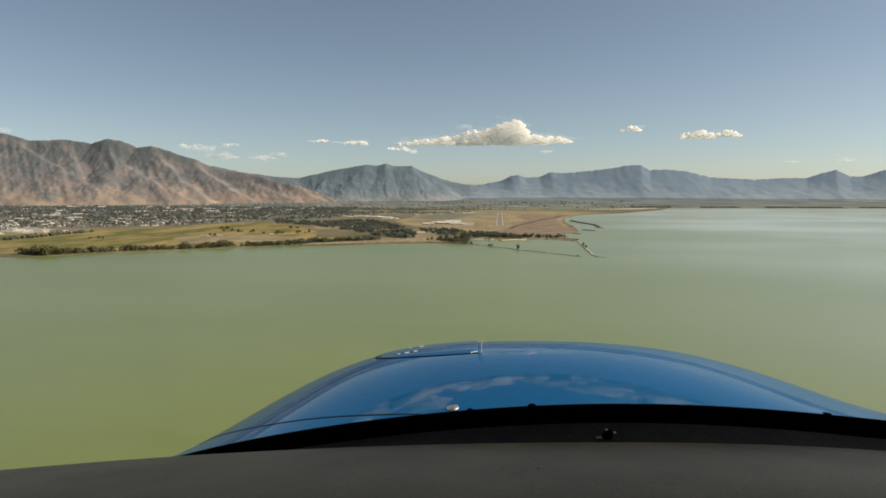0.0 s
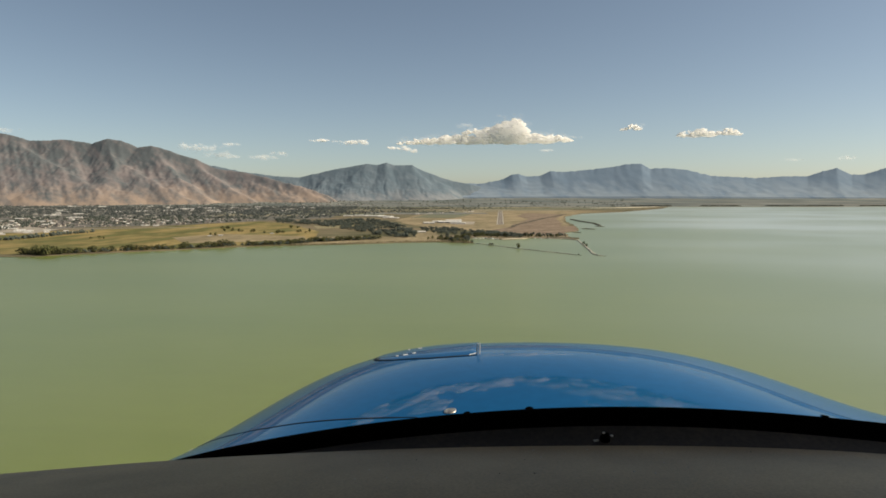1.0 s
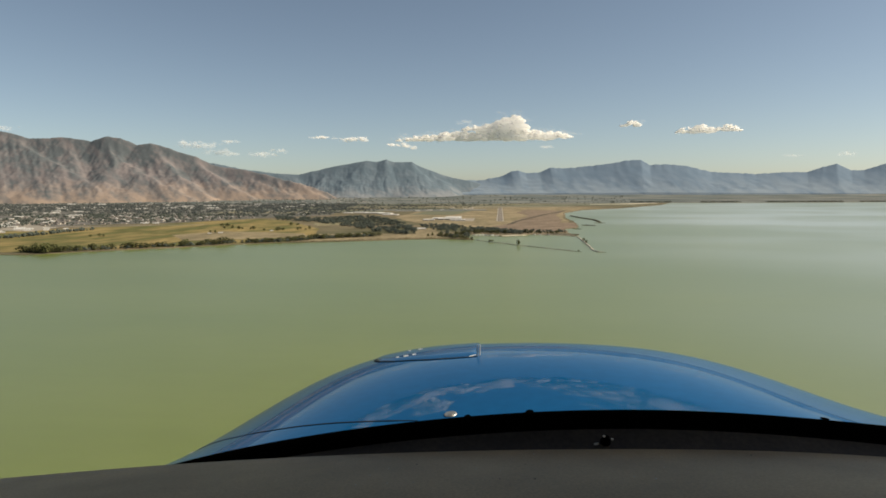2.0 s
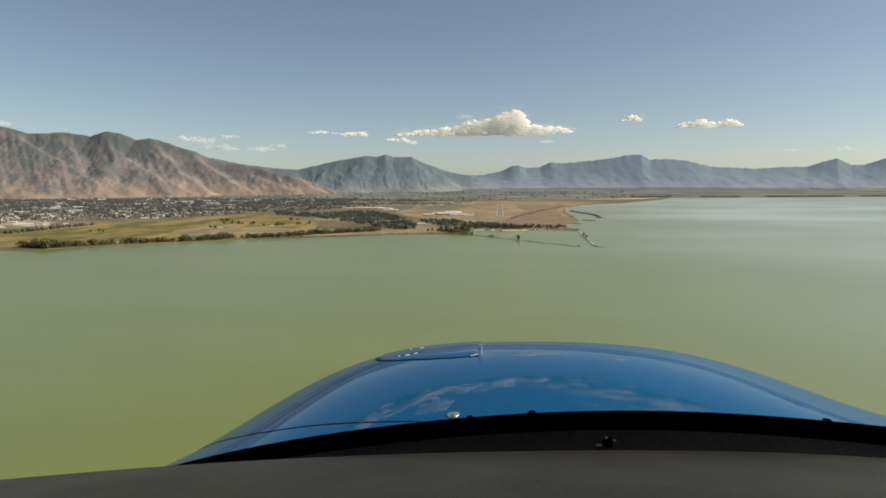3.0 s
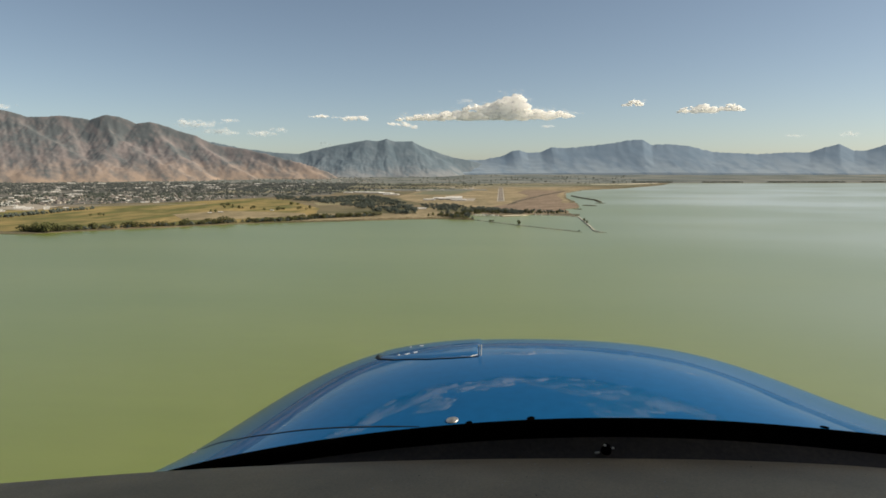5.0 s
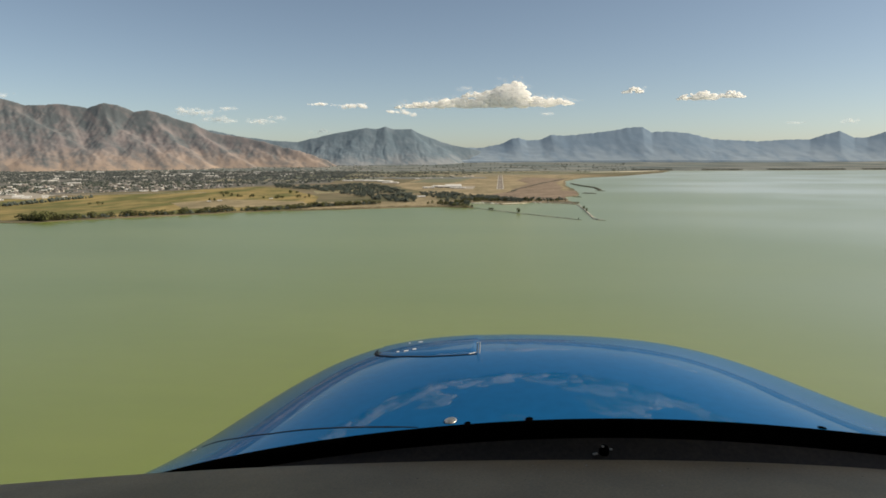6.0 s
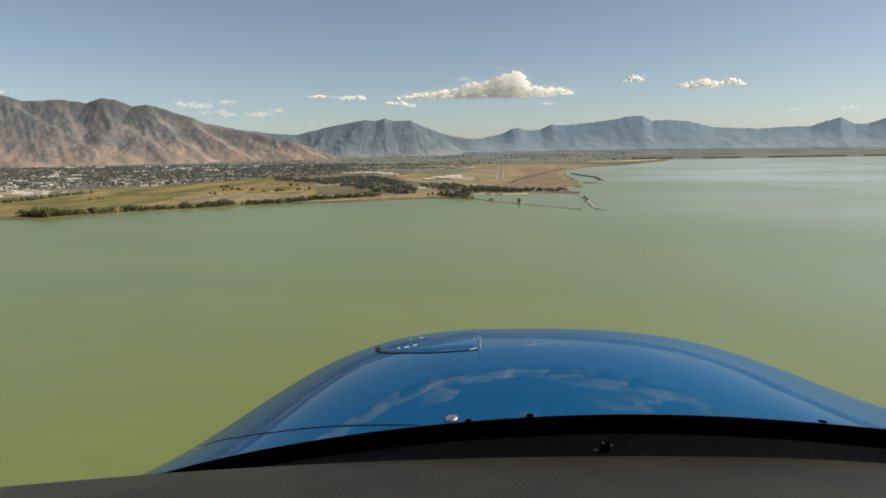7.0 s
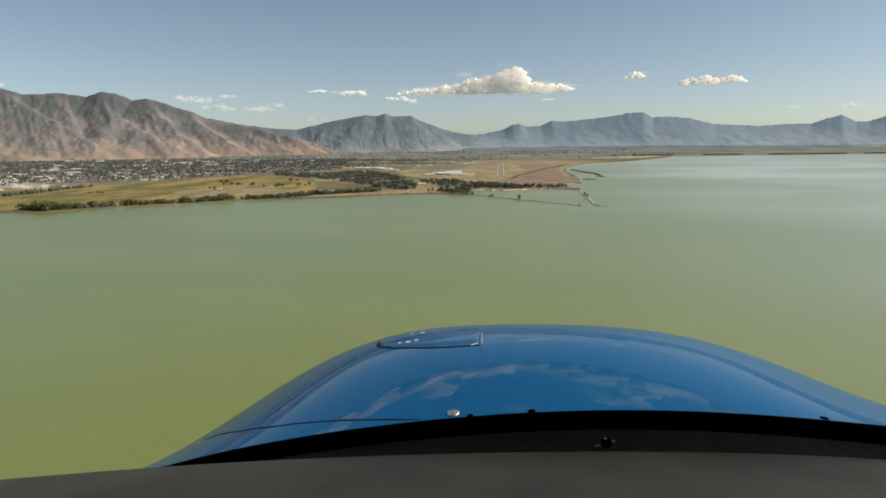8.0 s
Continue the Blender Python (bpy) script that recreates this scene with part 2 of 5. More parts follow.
M_ROCK_PALE = material("pale_breakwater_rock", (0.27, 0.25, 0.2), (0.46, 0.43, 0.36), scale=3, rough=0.9, fine=0.8, fine_amount=0.4, bump=0.3, bump_scale=1.2)
M_ASPHALT = material("runway_asphalt", (0.12, 0.1, 0.08), (0.185, 0.158, 0.125), scale=30, rough=0.9, fine=4, fine_amount=0.15, stretch=(1, 0.2, 1))
M_PAINT = material("runway_paint", (0.36, 0.35, 0.32), (0.46, 0.45, 0.42), scale=5, rough=0.8, fine=1, fine_amount=0.15)
M_ROAD = material("road_surface", (0.22, 0.2, 0.17), (0.3, 0.27, 0.22), scale=14, rough=0.9, fine=2, fine_amount=0.15)
M_LEAF = material("tree_leaves", (0.045, 0.052, 0.02), (0.088, 0.09, 0.036), scale=2.5, rough=0.85, fine=0.7, fine_amount=0.35, each=0.3, spec=0.2)
# leaf colours of woods lightened and turned bluish to imitate haze
M_LEAF_DARK = material("hazed_woods_leaves", (0.05952, 0.0744, 0.0625), (0.08928, 0.1042, 0.08854), scale=40, rough=0.9, fine=6, fine_amount=0.25, spec=0.2)
M_WOODS_FAR = material("hazed_far_leaves", (0.0697, 0.082, 0.08082), (0.0984, 0.1099, 0.1056), scale=60, rough=0.95, fine=8, fine_amount=0.2, spec=0.1)
# scrub paled and greyed as haze would leave it, by base colour
M_SCRUB = material("hazed_scrub", (0.11, 0.122, 0.108), (0.155, 0.162, 0.14), scale=60, rough=0.95, fine=8, fine_amount=0.2, spec=0.1)
M_BARK = material("bark", (0.06, 0.045, 0.03), (0.11, 0.085, 0.06), scale=0.5, rough=0.95)
M_ROOF_WHITE = material("white_sheet_roof", (0.56, 0.55, 0.52), (0.74, 0.73, 0.7), scale=12, rough=0.6, fine=1.5, fine_amount=0.06)
M_WALL_PALE = material("pale_wall", (0.3, 0.28, 0.25), (0.44, 0.42, 0.38), scale=9, rough=0.85, fine=1, fine_amount=0.1)
M_WALL_HOUSE = material("house_wall", (0.26, 0.23, 0.19), (0.42, 0.38, 0.33), scale=5, rough=0.9, fine=0.8, fine_amount=0.1, each=0.3)
M_ROOF_GREY = material("grey_shingles", (0.10, 0.09, 0.085), (0.2, 0.18, 0.16), scale=4, rough=0.9, fine=0.5, fine_amount=0.2, each=0.45)
M_HULL = material("white_boat_hull", (0.6, 0.6, 0.58), (0.72, 0.72, 0.7), scale=1.5, rough=0.3, coat=0.3)
M_DECKING = material("weathered_decking", (0.24, 0.22, 0.19), (0.36, 0.33, 0.29), scale=2, rough=0.9, fine=0.3, fine_amount=0.2)
M_DOOR = material("hangar_door_metal", (0.12, 0.13, 0.14), (0.18, 0.19, 0.2), scale=3, rough=0.6)
# slope tones hold painted haze: slight on the near range, stronger farther off
M_SLOPE_NEAR = slope_material("dry_mountain_slope", (0.318, 0.248, 0.200), (0.196, 0.176, 0.179), (0.099, 0.115, 0.126), 0, 170, 85, 0.7)
M_SLOPE_MID = slope_material("hazed_wooded_slope", (0.220, 0.236, 0.252), (0.140, 0.180, 0.214), (0.105, 0.146, 0.18), 40, 120, 60, 0.66)
M_SLOPE_FAR = slope_material("hazed_far_slope", (0.215, 0.27, 0.325), (0.155, 0.215, 0.285), (0.13, 0.188, 0.257), 60, 190, 90, 0.6)
M_CLOUD = cloud_material("cloud")
M_WISP = wisp_material("thin_cloud", 0.11)
M_WISP_DENSE = wisp_material("ragged_cloud", 0.3)
M_BLUE = material("blue_aircraft_paint", (0.0002, 0.070, 0.20), (0.0003, 0.080, 0.225), scale=0.5, rough=0.4, metal=0.0, coat=0.52, spec=0.0, fine=0.02, fine_amount=0.05)
M_BLACK = material("black_rubber", (0.0008, 0.0008, 0.0008), (0.0016, 0.0016, 0.0016), scale=0.05, rough=0.9, spec=0.0)
M_FELT = material("dark_deck_cover", (0.024, 0.0175, 0.0128), (0.042, 0.031, 0.023), scale=0.1, rough=0.55, fine=0.006, fine_amount=0.3, spec=0.2)
M_PAD = material("grey_glareshield_vinyl", (0.20, 0.146, 0.088), (0.29, 0.212, 0.128), scale=0.16, rough=0.5, fine=0.003, fine_amount=0.2, bump=0.0002, bump_scale=0.002, spec=0.25)
M_LINING = material("unseen_lining", (0.22, 0.21, 0.2), (0.28, 0.27, 0.255), scale=0.1, rough=0.9, fine=0.004, fine_amount=0.15)
M_STEEL = material("bright_steel", (0.5, 0.48, 0.44), (0.7, 0.67, 0.62), scale=0.01, rough=0.45, metal=1.0)
M_WHITE_PAINT = material("white_paint", (0.5, 0.5, 0.5), (0.62, 0.62, 0.61), scale=0.02, rough=0.4)
M_GAP = material("panel_gap", (0.004, 0.006, 0.012), (0.008, 0.012, 0.02), scale=0.02, rough=0.7, spec=0.1)
M_LINT = material("pale_lint", (0.3, 0.3, 0.28), (0.42, 0.42, 0.4), scale=0.01, rough=0.9)

# ======================= lake and valley floor =======================
SHORE_Z = 0.6


def jitter_line(pts, step, rough, seed, closed=False):
    """A line through points, cut into short steps and roughened."""
    out = []
    ends = pts + [pts[0]] if closed else pts
    for a, b in zip(ends, ends[1:]):
        a, b = Vector((*a, 0)), Vector((*b, 0))
        n = max(1, int((b - a).length / step))
        side = (b - a).normalized().cross(Vector((0, 0, 1)))
        for i in range(n):
            p = a.lerp(b, i / n)
            f = math.sin(math.pi * i / n) ** 0.5 if n > 1 else 0
            w = noise.noise(Vector((p.x / 60, p.y / 60, seed))) + 0.5 * noise.noise(Vector((p.x / 17, p.y / 17, seed + 9)))
            p = p + side * w * rough * f
            out.append((p.x, p.y))
    if not closed:
        out.append(tuple(pts[-1]))
    return out


def slab(name, outline, top, bottom, mat, label, category, kind="structure", step=14, rough=4, seed=0, parent=None):
    """A flat piece of ground with a rough outline and a bank down to its foot."""
    from mathutils.geometry import tessellate_polygon
    pts = jitter_line(outline, step, rough, seed, closed=True)
    n = len(pts)
    tris = tessellate_polygon([[Vector((*p, 0)) for p in pts]])
    verts = [(x, y, top) for x, y in pts] + [(x, y, bottom) for x, y in pts]
    faces = []
    for a, b, c in tris:
        pa, pb, pc = Vector(pts[a]), Vector(pts[b]), Vector(pts[c])
        faces.append((a, b, c) if (pb - pa).cross(pc - pa) > 0 else (a, c, b))
    area = sum(pts[i][0] * pts[(i + 1) % n][1] - pts[(i + 1) % n][0] * pts[i][1] for i in range(n))
    for i in range(n):
        j = (i + 1) % n
        faces.append((i, i + n, j + n, j) if area > 0 else (i, j, j + n, i + n))
    ob = link_mesh(name, raw_mesh(name, verts, faces), mat, parent)
    return tagged(ob, label, category, kind=kind)


def lake():
    bm = bmesh.new()
    rings = [0.0, 60, 250, 700, 1600, 3200, 6500]
    last = None
    for r in rings:
        ring = [bm.verts.new((0, 0, 0))] if r == 0 else [bm.verts.new((r * math.cos(k * math.tau / 96), r * math.sin(k * math.tau / 96), 0)) for k in range(96)]
        if last:
            for k in range(96):
                if len(last) == 1:
                    bm.faces.new((last[0], ring[k], ring[(k + 1) % 96]))
                else:
                    bm.faces.new((last[k], ring[k], ring[(k + 1) % 96], last[(k + 1) % 96]))
        last = ring
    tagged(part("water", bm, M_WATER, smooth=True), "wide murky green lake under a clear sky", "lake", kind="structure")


lake()

slab("ground", [(-5200, 150), (-2600, 250), (-1200, 420), (-696, 658), (-621, 733), (-579, 737), (-560, 762), (-514, 799), (-458, 839),
                (-400, 893), (-328, 932), (-249, 961), (-167, 1005), (-105, 1023), (-40, 1004), (-68, 1094), (-36, 1157), (5, 1080),
                (39, 1108), (55, 1134), (112, 1110), (131, 1085), (125, 1188), (131, 1296), (170, 1383), (188, 1649), (188, 1863),
                (227, 2257), (330, 2606), (538, 2884), (873, 3552), (1072, 4150), (1484, 4187), (2199, 4252), (2535, 4385),
                (4200, 4500), (4400, 4800), (-5400, 4500)],
     SHORE_Z, -2.0, M_LAND, "flat dry valley floor along the lake shore", "ground", step=12, rough=7, seed=3)


def bench_share(x, y):
    """How far up the rising ground a place lies, from 0 at its lower edge to 1 at its upper."""
    y0 = np.interp(x, [-5200, -1200, 300, 1100, 2500, 4400], [3700, 3900, 4050, 4215, 4420, 4560])
    y1 = np.interp(x, [-5200, -1200, 4400], [4500, 4820, 5230])
    return (y - y0) / (y1 - y0), y0, y1


def ground_z(x, y):
    v, _, _ = bench_share(x, y)
    if v <= 0:
        return SHORE_Z
    return float(SHORE_Z + 0.2 + np.interp(x, [-5200, -1800, 0, 4400], [45, 55, 62, 56]) * v ** 1.15 + 5 * noise.noise(Vector((x / 160, v * 5, 1))) * v)


def bench():
    """The valley floor as it rises to the foot of the mountains."""
    rows = []
    for j in range(19):
        row = []
        for i in range(161):
            x = -5200 + 9600 * i / 160
            _, y0, y1 = bench_share(x, 0)
            y = float(y0 + (y1 - y0) * j / 18)
            row.append((x, y, ground_z(x, y) if j else -0.5))
        rows.append(row)
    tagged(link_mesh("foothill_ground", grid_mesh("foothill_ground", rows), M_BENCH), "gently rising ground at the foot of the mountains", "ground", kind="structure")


bench()

# fields and open ground, laid on the valley floor
slab("meadow", [(-640, 760), (-556, 790), (-455, 862), (-395, 915), (-320, 955), (-330, 1100), (-376, 1290), (-560, 1640), (-690, 1780), (-760, 1640), (-830, 1400), (-1040, 1130), (-880, 880)],
     0.75, 0.3, M_MEADOW, "green lakeside meadow with dry patches", "meadow", rough=8, seed=5)
slab("dry_field", [(-590, 1090), (-540, 1200), (-360, 1140), (-330, 1060), (-440, 985), (-500, 960)],
     0.9, 0.3, M_STRAW, "straw-coloured dry field beside the meadow", "field", rough=8, seed=7)
slab("dry_field", [(-300, 960), (-200, 1010), (-110, 1040), (-140, 1130), (-260, 1150), (-330, 1120)],
     0.88, 0.3, M_STRAW, "pale dry grass behind the reedy shore", "field", rough=8, seed=9)
slab("airfield", [(-150, 1390), (64, 1330), (130, 1345), (176, 1640), (180, 1860), (225, 2280), (320, 2620), (480, 2900), (300, 3250), (-180, 3300), (-320, 2600), (-310, 1850)],
     0.72, 0.3, M_AIRFIELD, "dry tan grassland around the runway", "airfield", rough=9, seed=11)
slab("marsh", [(-40, 1300), (60, 1215), (122, 1215), (128, 1300), (166, 1390), (180, 1560), (120, 1545), (20, 1500)],
     0.9, -1.0, M_REED, "rusty brown reed marsh at the water's edge", "marsh", rough=15, step=9, seed=13)
slab("town_ground", [(-1080, 1180), (-980, 1420), (-820, 1560), (-700, 1850), (-560, 2050), (-900, 4000), (-4800, 3800), (-2600, 1250)],
     0.7, 0.3, M_TOWN, "built-over ground of the lakeside town", "ground", rough=9, seed=17)
slab("brown_field", [(105, 2667), (254, 2500), (178, 2080), (172, 1880), (160, 1660), (150, 1560), (60, 1500), (20, 1440), (30, 1600), (90, 2000), (60, 2300)],
     0.86, 0.3, M_REED, "brown wet grassland between airfield and lake", "field", rough=10, seed=14)
slab("olive_field", [(-300, 2100), (-150, 2080), (-130, 2300), (-110, 2600), (-180, 2800), (-280, 2500)],
     0.84, 0.3, M_FIELD_OLIVE, "olive green grass beside the runway", "field", rough=10, seed=15)
slab("clearing", [(-176, 1309), (-133, 1313), (-97, 1031), (-136, 1027)], 0.93, 0.3, M_STRAW, "pale dry clearing between the woods", "clearing", rough=5, seed=16)
slab("pale_field", [(-459, 1530), (-354, 1600), (-318, 1486), (-414, 1400)], 0.93, 0.3, M_BANK, "pale bare field at the edge of the woods", "field", rough=5, seed=18)
slab("sandy_shore", [(505, 3652), (700, 3700), (985, 4078), (965, 4140), (700, 3850), (520, 3750)], 1.55, 0.3, M_SAND, "pale sandy flat along the far shore", "beach", rough=14, step=30, seed=22)
slab("pale_flat", [(-150, 3790), (230, 3960), (250, 3760), (-140, 3620)], 1.6, 0.3, M_BANK, "pale bare flat beyond the airfield", "field", rough=12, step=30, seed=23)
# fields on the plain beyond the airfield
rng = random.Random(41)
for k in range(60):
    x, y = rng.uniform(-1000, 800), rng.uniform(2300, 4050)
    if x > -250 + 0.30 * (y - 2300) and y < 3350 or x > 0.72 * (y - 2300) - 350:
        continue
    w, d, a = rng.uniform(110, 380), rng.uniform(30, 110), rng.uniform(-0.06, 0.06)
    slab("field", [(x - w, y - d - a * w), (x + w, y - d + a * w), (x + w * 0.95, y + d + a * w), (x - w * 1.05, y + d - a * w)], 0.80 + 0.012 * k, 0.3,
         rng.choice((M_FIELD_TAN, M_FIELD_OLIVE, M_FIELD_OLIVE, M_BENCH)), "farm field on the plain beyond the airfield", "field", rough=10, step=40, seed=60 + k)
slab("sandy_ramp", [(4, 1082), (40, 1109), (48, 1122), (28, 1118), (2, 1096)], 0.95, -0.5, M_SAND, "pale sandy boat ramp in the harbour", "ramp", rough=1.0, step=5, seed=19)
slab("road", [(-1010, 1330), (-700, 1440), (-695, 1452), (-1010, 1345)], 1.0, 0.5, M_ROAD, "pale gravel road along the meadow", "road", rough=0.5, seed=20)


def breakwater(pts, wide, high, label, seed, mat=M_ROCK):
    """A low wall of tipped rock along a line in the water."""
    line = jitter_line(pts, 4, 1.5, seed)
    rows = []
    prof = [(-1.0, -1.2), (-0.75, -0.1), (-0.42, 0.75), (-0.1, 1.0), (0.2, 0.96), (0.5, 0.6), (0.8, -0.1), (1.0, -1.2)]
    for i, p in enumerate(line):
        a, b = Vector(line[max(i - 1, 0)]), Vector(line[min(i + 1, len(line) - 1)])
        d = (b - a).normalized()
        s = Vector((d.y, -d.x))
        taper = min(1.0, 0.35 + 0.3 * min(i, len(line) - 1 - i))
        rows.append([(p[0] + s.x * u * wide * taper + random.uniform(-0.35, 0.35), p[1] + s.y * u * wide * taper + random.uniform(-0.35, 0.35),
                      h * high * taper + (random.uniform(-0.3, 0.3) if h > 0 else 0)) for u, h in prof])
    tagged(link_mesh("breakwater", grid_mesh("breakwater", rows, smooth=False), mat), label, "breakwater", group="harbour breakwaters", kind="structure")


for k, pts in enumerate(([(86, 1122), (112, 1112), (136, 1118), (140, 1146), (104, 1160), (84, 1150)], [(150, 1300), (164, 1304), (160, 1322), (148, 1318)])):
    slab("reed_bed", pts, 0.9, -1.0, M_REED_DARK, "dark flooded reed bed beside the marsh", "reed bed", rough=3, step=5, seed=80 + k)
breakwater([(-40, 1004), (25, 911), (71, 851), (103, 812)], 1.7, 0.8, "long low rock breakwater across the harbour mouth", 31, M_ROCK_PALE)
breakwater([(131, 1097), (128, 972), (124, 891), (121, 830), (124, 812), (133, 806)], 2.3, 1.2, "hooked rock breakwater with a pale top", 33, M_ROCK_PALE)
breakwater([(218, 1995), (232, 1827), (250, 1720), (247, 1600)], 7.0, 2.6, "dark reedy sand bar off the shore", 35, M_REED_DARK)
breakwater([(184, 1454), (213, 1433)], 6.0, 1.6, "dark reedy sand bar off the shore", 36, M_REED_DARK)
breakwater([(228, 1560), (252, 1552)], 5.0, 1.4, "dark reedy sand bar off the shore", 38, M_REED_DARK)
breakwater([(55, 1134), (118, 1110), (131, 1085)], 4.0, 1.2, "rock-edged bank of the harbour", 37)

# ======================= runway =======================


def runway():
    base = tagged(slab("runway", [(-9, 1630), (9, 1630), (9, 3060), (-9, 3060)], 1.0, 0.4, M_ASPHALT, "", "", step=400, rough=0), "straight weathered asphalt runway with white markings", "runway", kind="structure")
    bm = bmesh.new()
    for k in range(8):
        box(bm, -6.3 + 1.8 * k, 1650, 1.0, 0.9, 26, 0.06)
    part("threshold_marking", bm, M_PAINT, base)
    for y in range(1720, 3020, 60):
        bm = bmesh.new()
        box(bm, 0, y, 1.0, 0.7, 30, 0.06)
        part("centre_marking", bm, M_PAINT, base)
    for x in (-8.2, 8.2):
        bm = bmesh.new()
        box(bm, x * 1.02, 2345, 1.0, 1.5, 1420, 0.06)
        part("edge_marking", bm, M_PAINT, base)
    slab("apron", [(-120, 1640), (-70, 1640), (-70, 1800), (-120, 1800)], 0.96, 0.4, M_ROAD, "pale concrete apron beside the hangars", "apron", step=60, rough=0)


runway()

# ======================= mountains =======================


def mountain_range(name, crest, base, label, mat, spur, slant, relief, seed, nu=520, nv=80):
    """A range between the line of its foot and its crest, with spurs and gullies that run down slantwise."""
    cx, cy, cz = (np.array([c[k] for c in crest], float) for k in range(3))
    bx, by, bz = (np.array([c[k] for c in base], float) for k in range(3))
    rows = []
    for j in range(nv + 1):
        v = j / nv
        row = []
        for i in range(nu + 1):
            u = i / nu
            x1 = cx[0] + (cx[-1] - cx[0]) * u
            y1, z1 = np.interp(x1, cx, cy), np.interp(x1, cx, cz)
            x0 = bx[0] + (bx[-1] - bx[0]) * u
            y0, z0 = np.interp(x0, bx, by), np.interp(x0, bx, bz)
            z1 += (5 * noise.noise(Vector((x1 / 35, 0, seed))) + 2.5 * noise.noise(Vector((x1 / 12, 0, seed)))) * v ** 7
            s = (x1 - slant * (1 - v)) / spur
            big = 1 - 2 * abs(noise.noise(Vector((s, v * 0.7, seed + 2.0))))
            mid = 1 - 2 * abs(noise.noise(Vector((s * 2.7, v * 1.6, seed + 5.0))))
            low = noise.noise(Vector((s * 8, v * 6, seed + 7.0)))
            rill = 1 - 2 * abs(noise.noise(Vector((s * 6.5, v * 1.4, seed + 8.0))))
            r = 0.64 * big + 0.22 * mid + 0.1 * rill + 0.04 * low
            bell = math.sin(math.pi * min(1.0, v * 1.02)) ** 0.8 if v < 0.98 else 0.0
            fade = min(1.0, v * 6)
            h = z0 + (z1 - z0) * (v ** 1.12) + relief * (r - 0.35) * bell * (z1 - z0) / 300
            x = x0 + (x1 - x0) * v
            y = y0 + (y1 - y0) * v - 1.1 * relief * (r - 0.35) * bell
            if j == 0:
                h = z0 - 40
            row.append((float(x), float(y), float(h + 6 * low * fade * (1 - v))))
        rows.append(row)
    rows.append([(p[0], p[1] + 60, p[2] - 45) for p in rows[-1]])
    rows.append([(p[0], p[1] + 70, -20) for p in rows[-1]])
    tagged(link_mesh(name, grid_mesh(name, rows), mat), label, "mountain", group="mountain ranges", kind="structure")


def ridged_range(name, crests, spurs, area, step, label, mat, rough, seed, steep=(0.95, 0.78), rill=(0.6, 55, 12), sunk=34):
    """A range as the upper hull of its ridges: each falls off evenly on both sides; worn by gullies of several sizes."""
    x0, x1, y0, y1 = area
    nx, ny = int((x1 - x0) / step), int((y1 - y0) / step)
    xs, ys = np.linspace(x0, x1, nx), np.linspace(y0, y1, ny)
    gx, gy = np.meshgrid(xs, ys)
    warp = np.array([[noise.noise(Vector((x / 140, y / 140, seed))) for x in xs] for y in ys])
    wear = np.array([[abs(noise.noise(Vector((x / 85, y / 85, seed + 3)))) + 0.5 * abs(noise.noise(Vector((x / 38, y / 38, seed + 4)))) + 0.22 * abs(noise.noise(Vector((x / 16, y / 16, seed + 5)))) for x in xs] for y in ys])
    wx, wy = gx + 26 * warp, gy + 8 * warp
    soft = 16.0
    total = np.zeros_like(gx)
    for lines, slope in ((crests, steep[0]), (spurs, steep[1])):
        for line in lines:
            if slope == steep[1]:                            # a spur leaves the crest a little below it
                line = [(line[0][0], line[0][1], line[0][2] - sunk)] + line[1:]
            best = np.full_like(gx, -1e3)
            for a, b in zip(line, line[1:]):
                dx, dy = b[0] - a[0], b[1] - a[1]
                t = np.clip(((wx - a[0]) * dx + (wy - a[1]) * dy) / (dx * dx + dy * dy), 0, 1)
                far = np.hypot(wx - a[0] - t * dx, wy - a[1] - t * dy)
                far = np.sqrt(far * far + 12.0 ** 2) - 12.0  # rounded along the top
                best = np.maximum(best, a[2] + (b[2] - a[2]) * t - slope * far)
            total += np.exp(best / soft)
    h = soft * np.log(total + 1e-9)
    h = np.maximum(h, -30)
    slant, wide, deep = rill                                 # small gullies that run down the slope
    cut = np.array([[abs(noise.noise(Vector(((x + slant * y + 18 * noise.noise(Vector((x / 70, y / 70, seed)))) / wide, y / (wide * 7), seed + 8))))
                     + 0.45 * abs(noise.noise(Vector(((x + slant * y) / wide * 2.6, y / (wide * 3.5), seed + 9)))) for x in xs] for y in ys])
    h += deep * (cut - 0.3) * np.clip((h - 20) / 70, 0, 1) * np.clip((y1 - 110 - gy) / 260, 0.05, 1)
    h -= rough * (wear - 0.25) * np.clip(h / 120, 0, 1) * np.clip((y1 - gy) / 330, 0.25, 1)
    rows = [[(float(gx[j, i]), float(gy[j, i]), float(h[j, i])) for i in range(nx)] for j in range(ny)]
    tagged(link_mesh(name, grid_mesh(name, rows), mat), label, "mountain", group="mountain ranges", kind="structure")


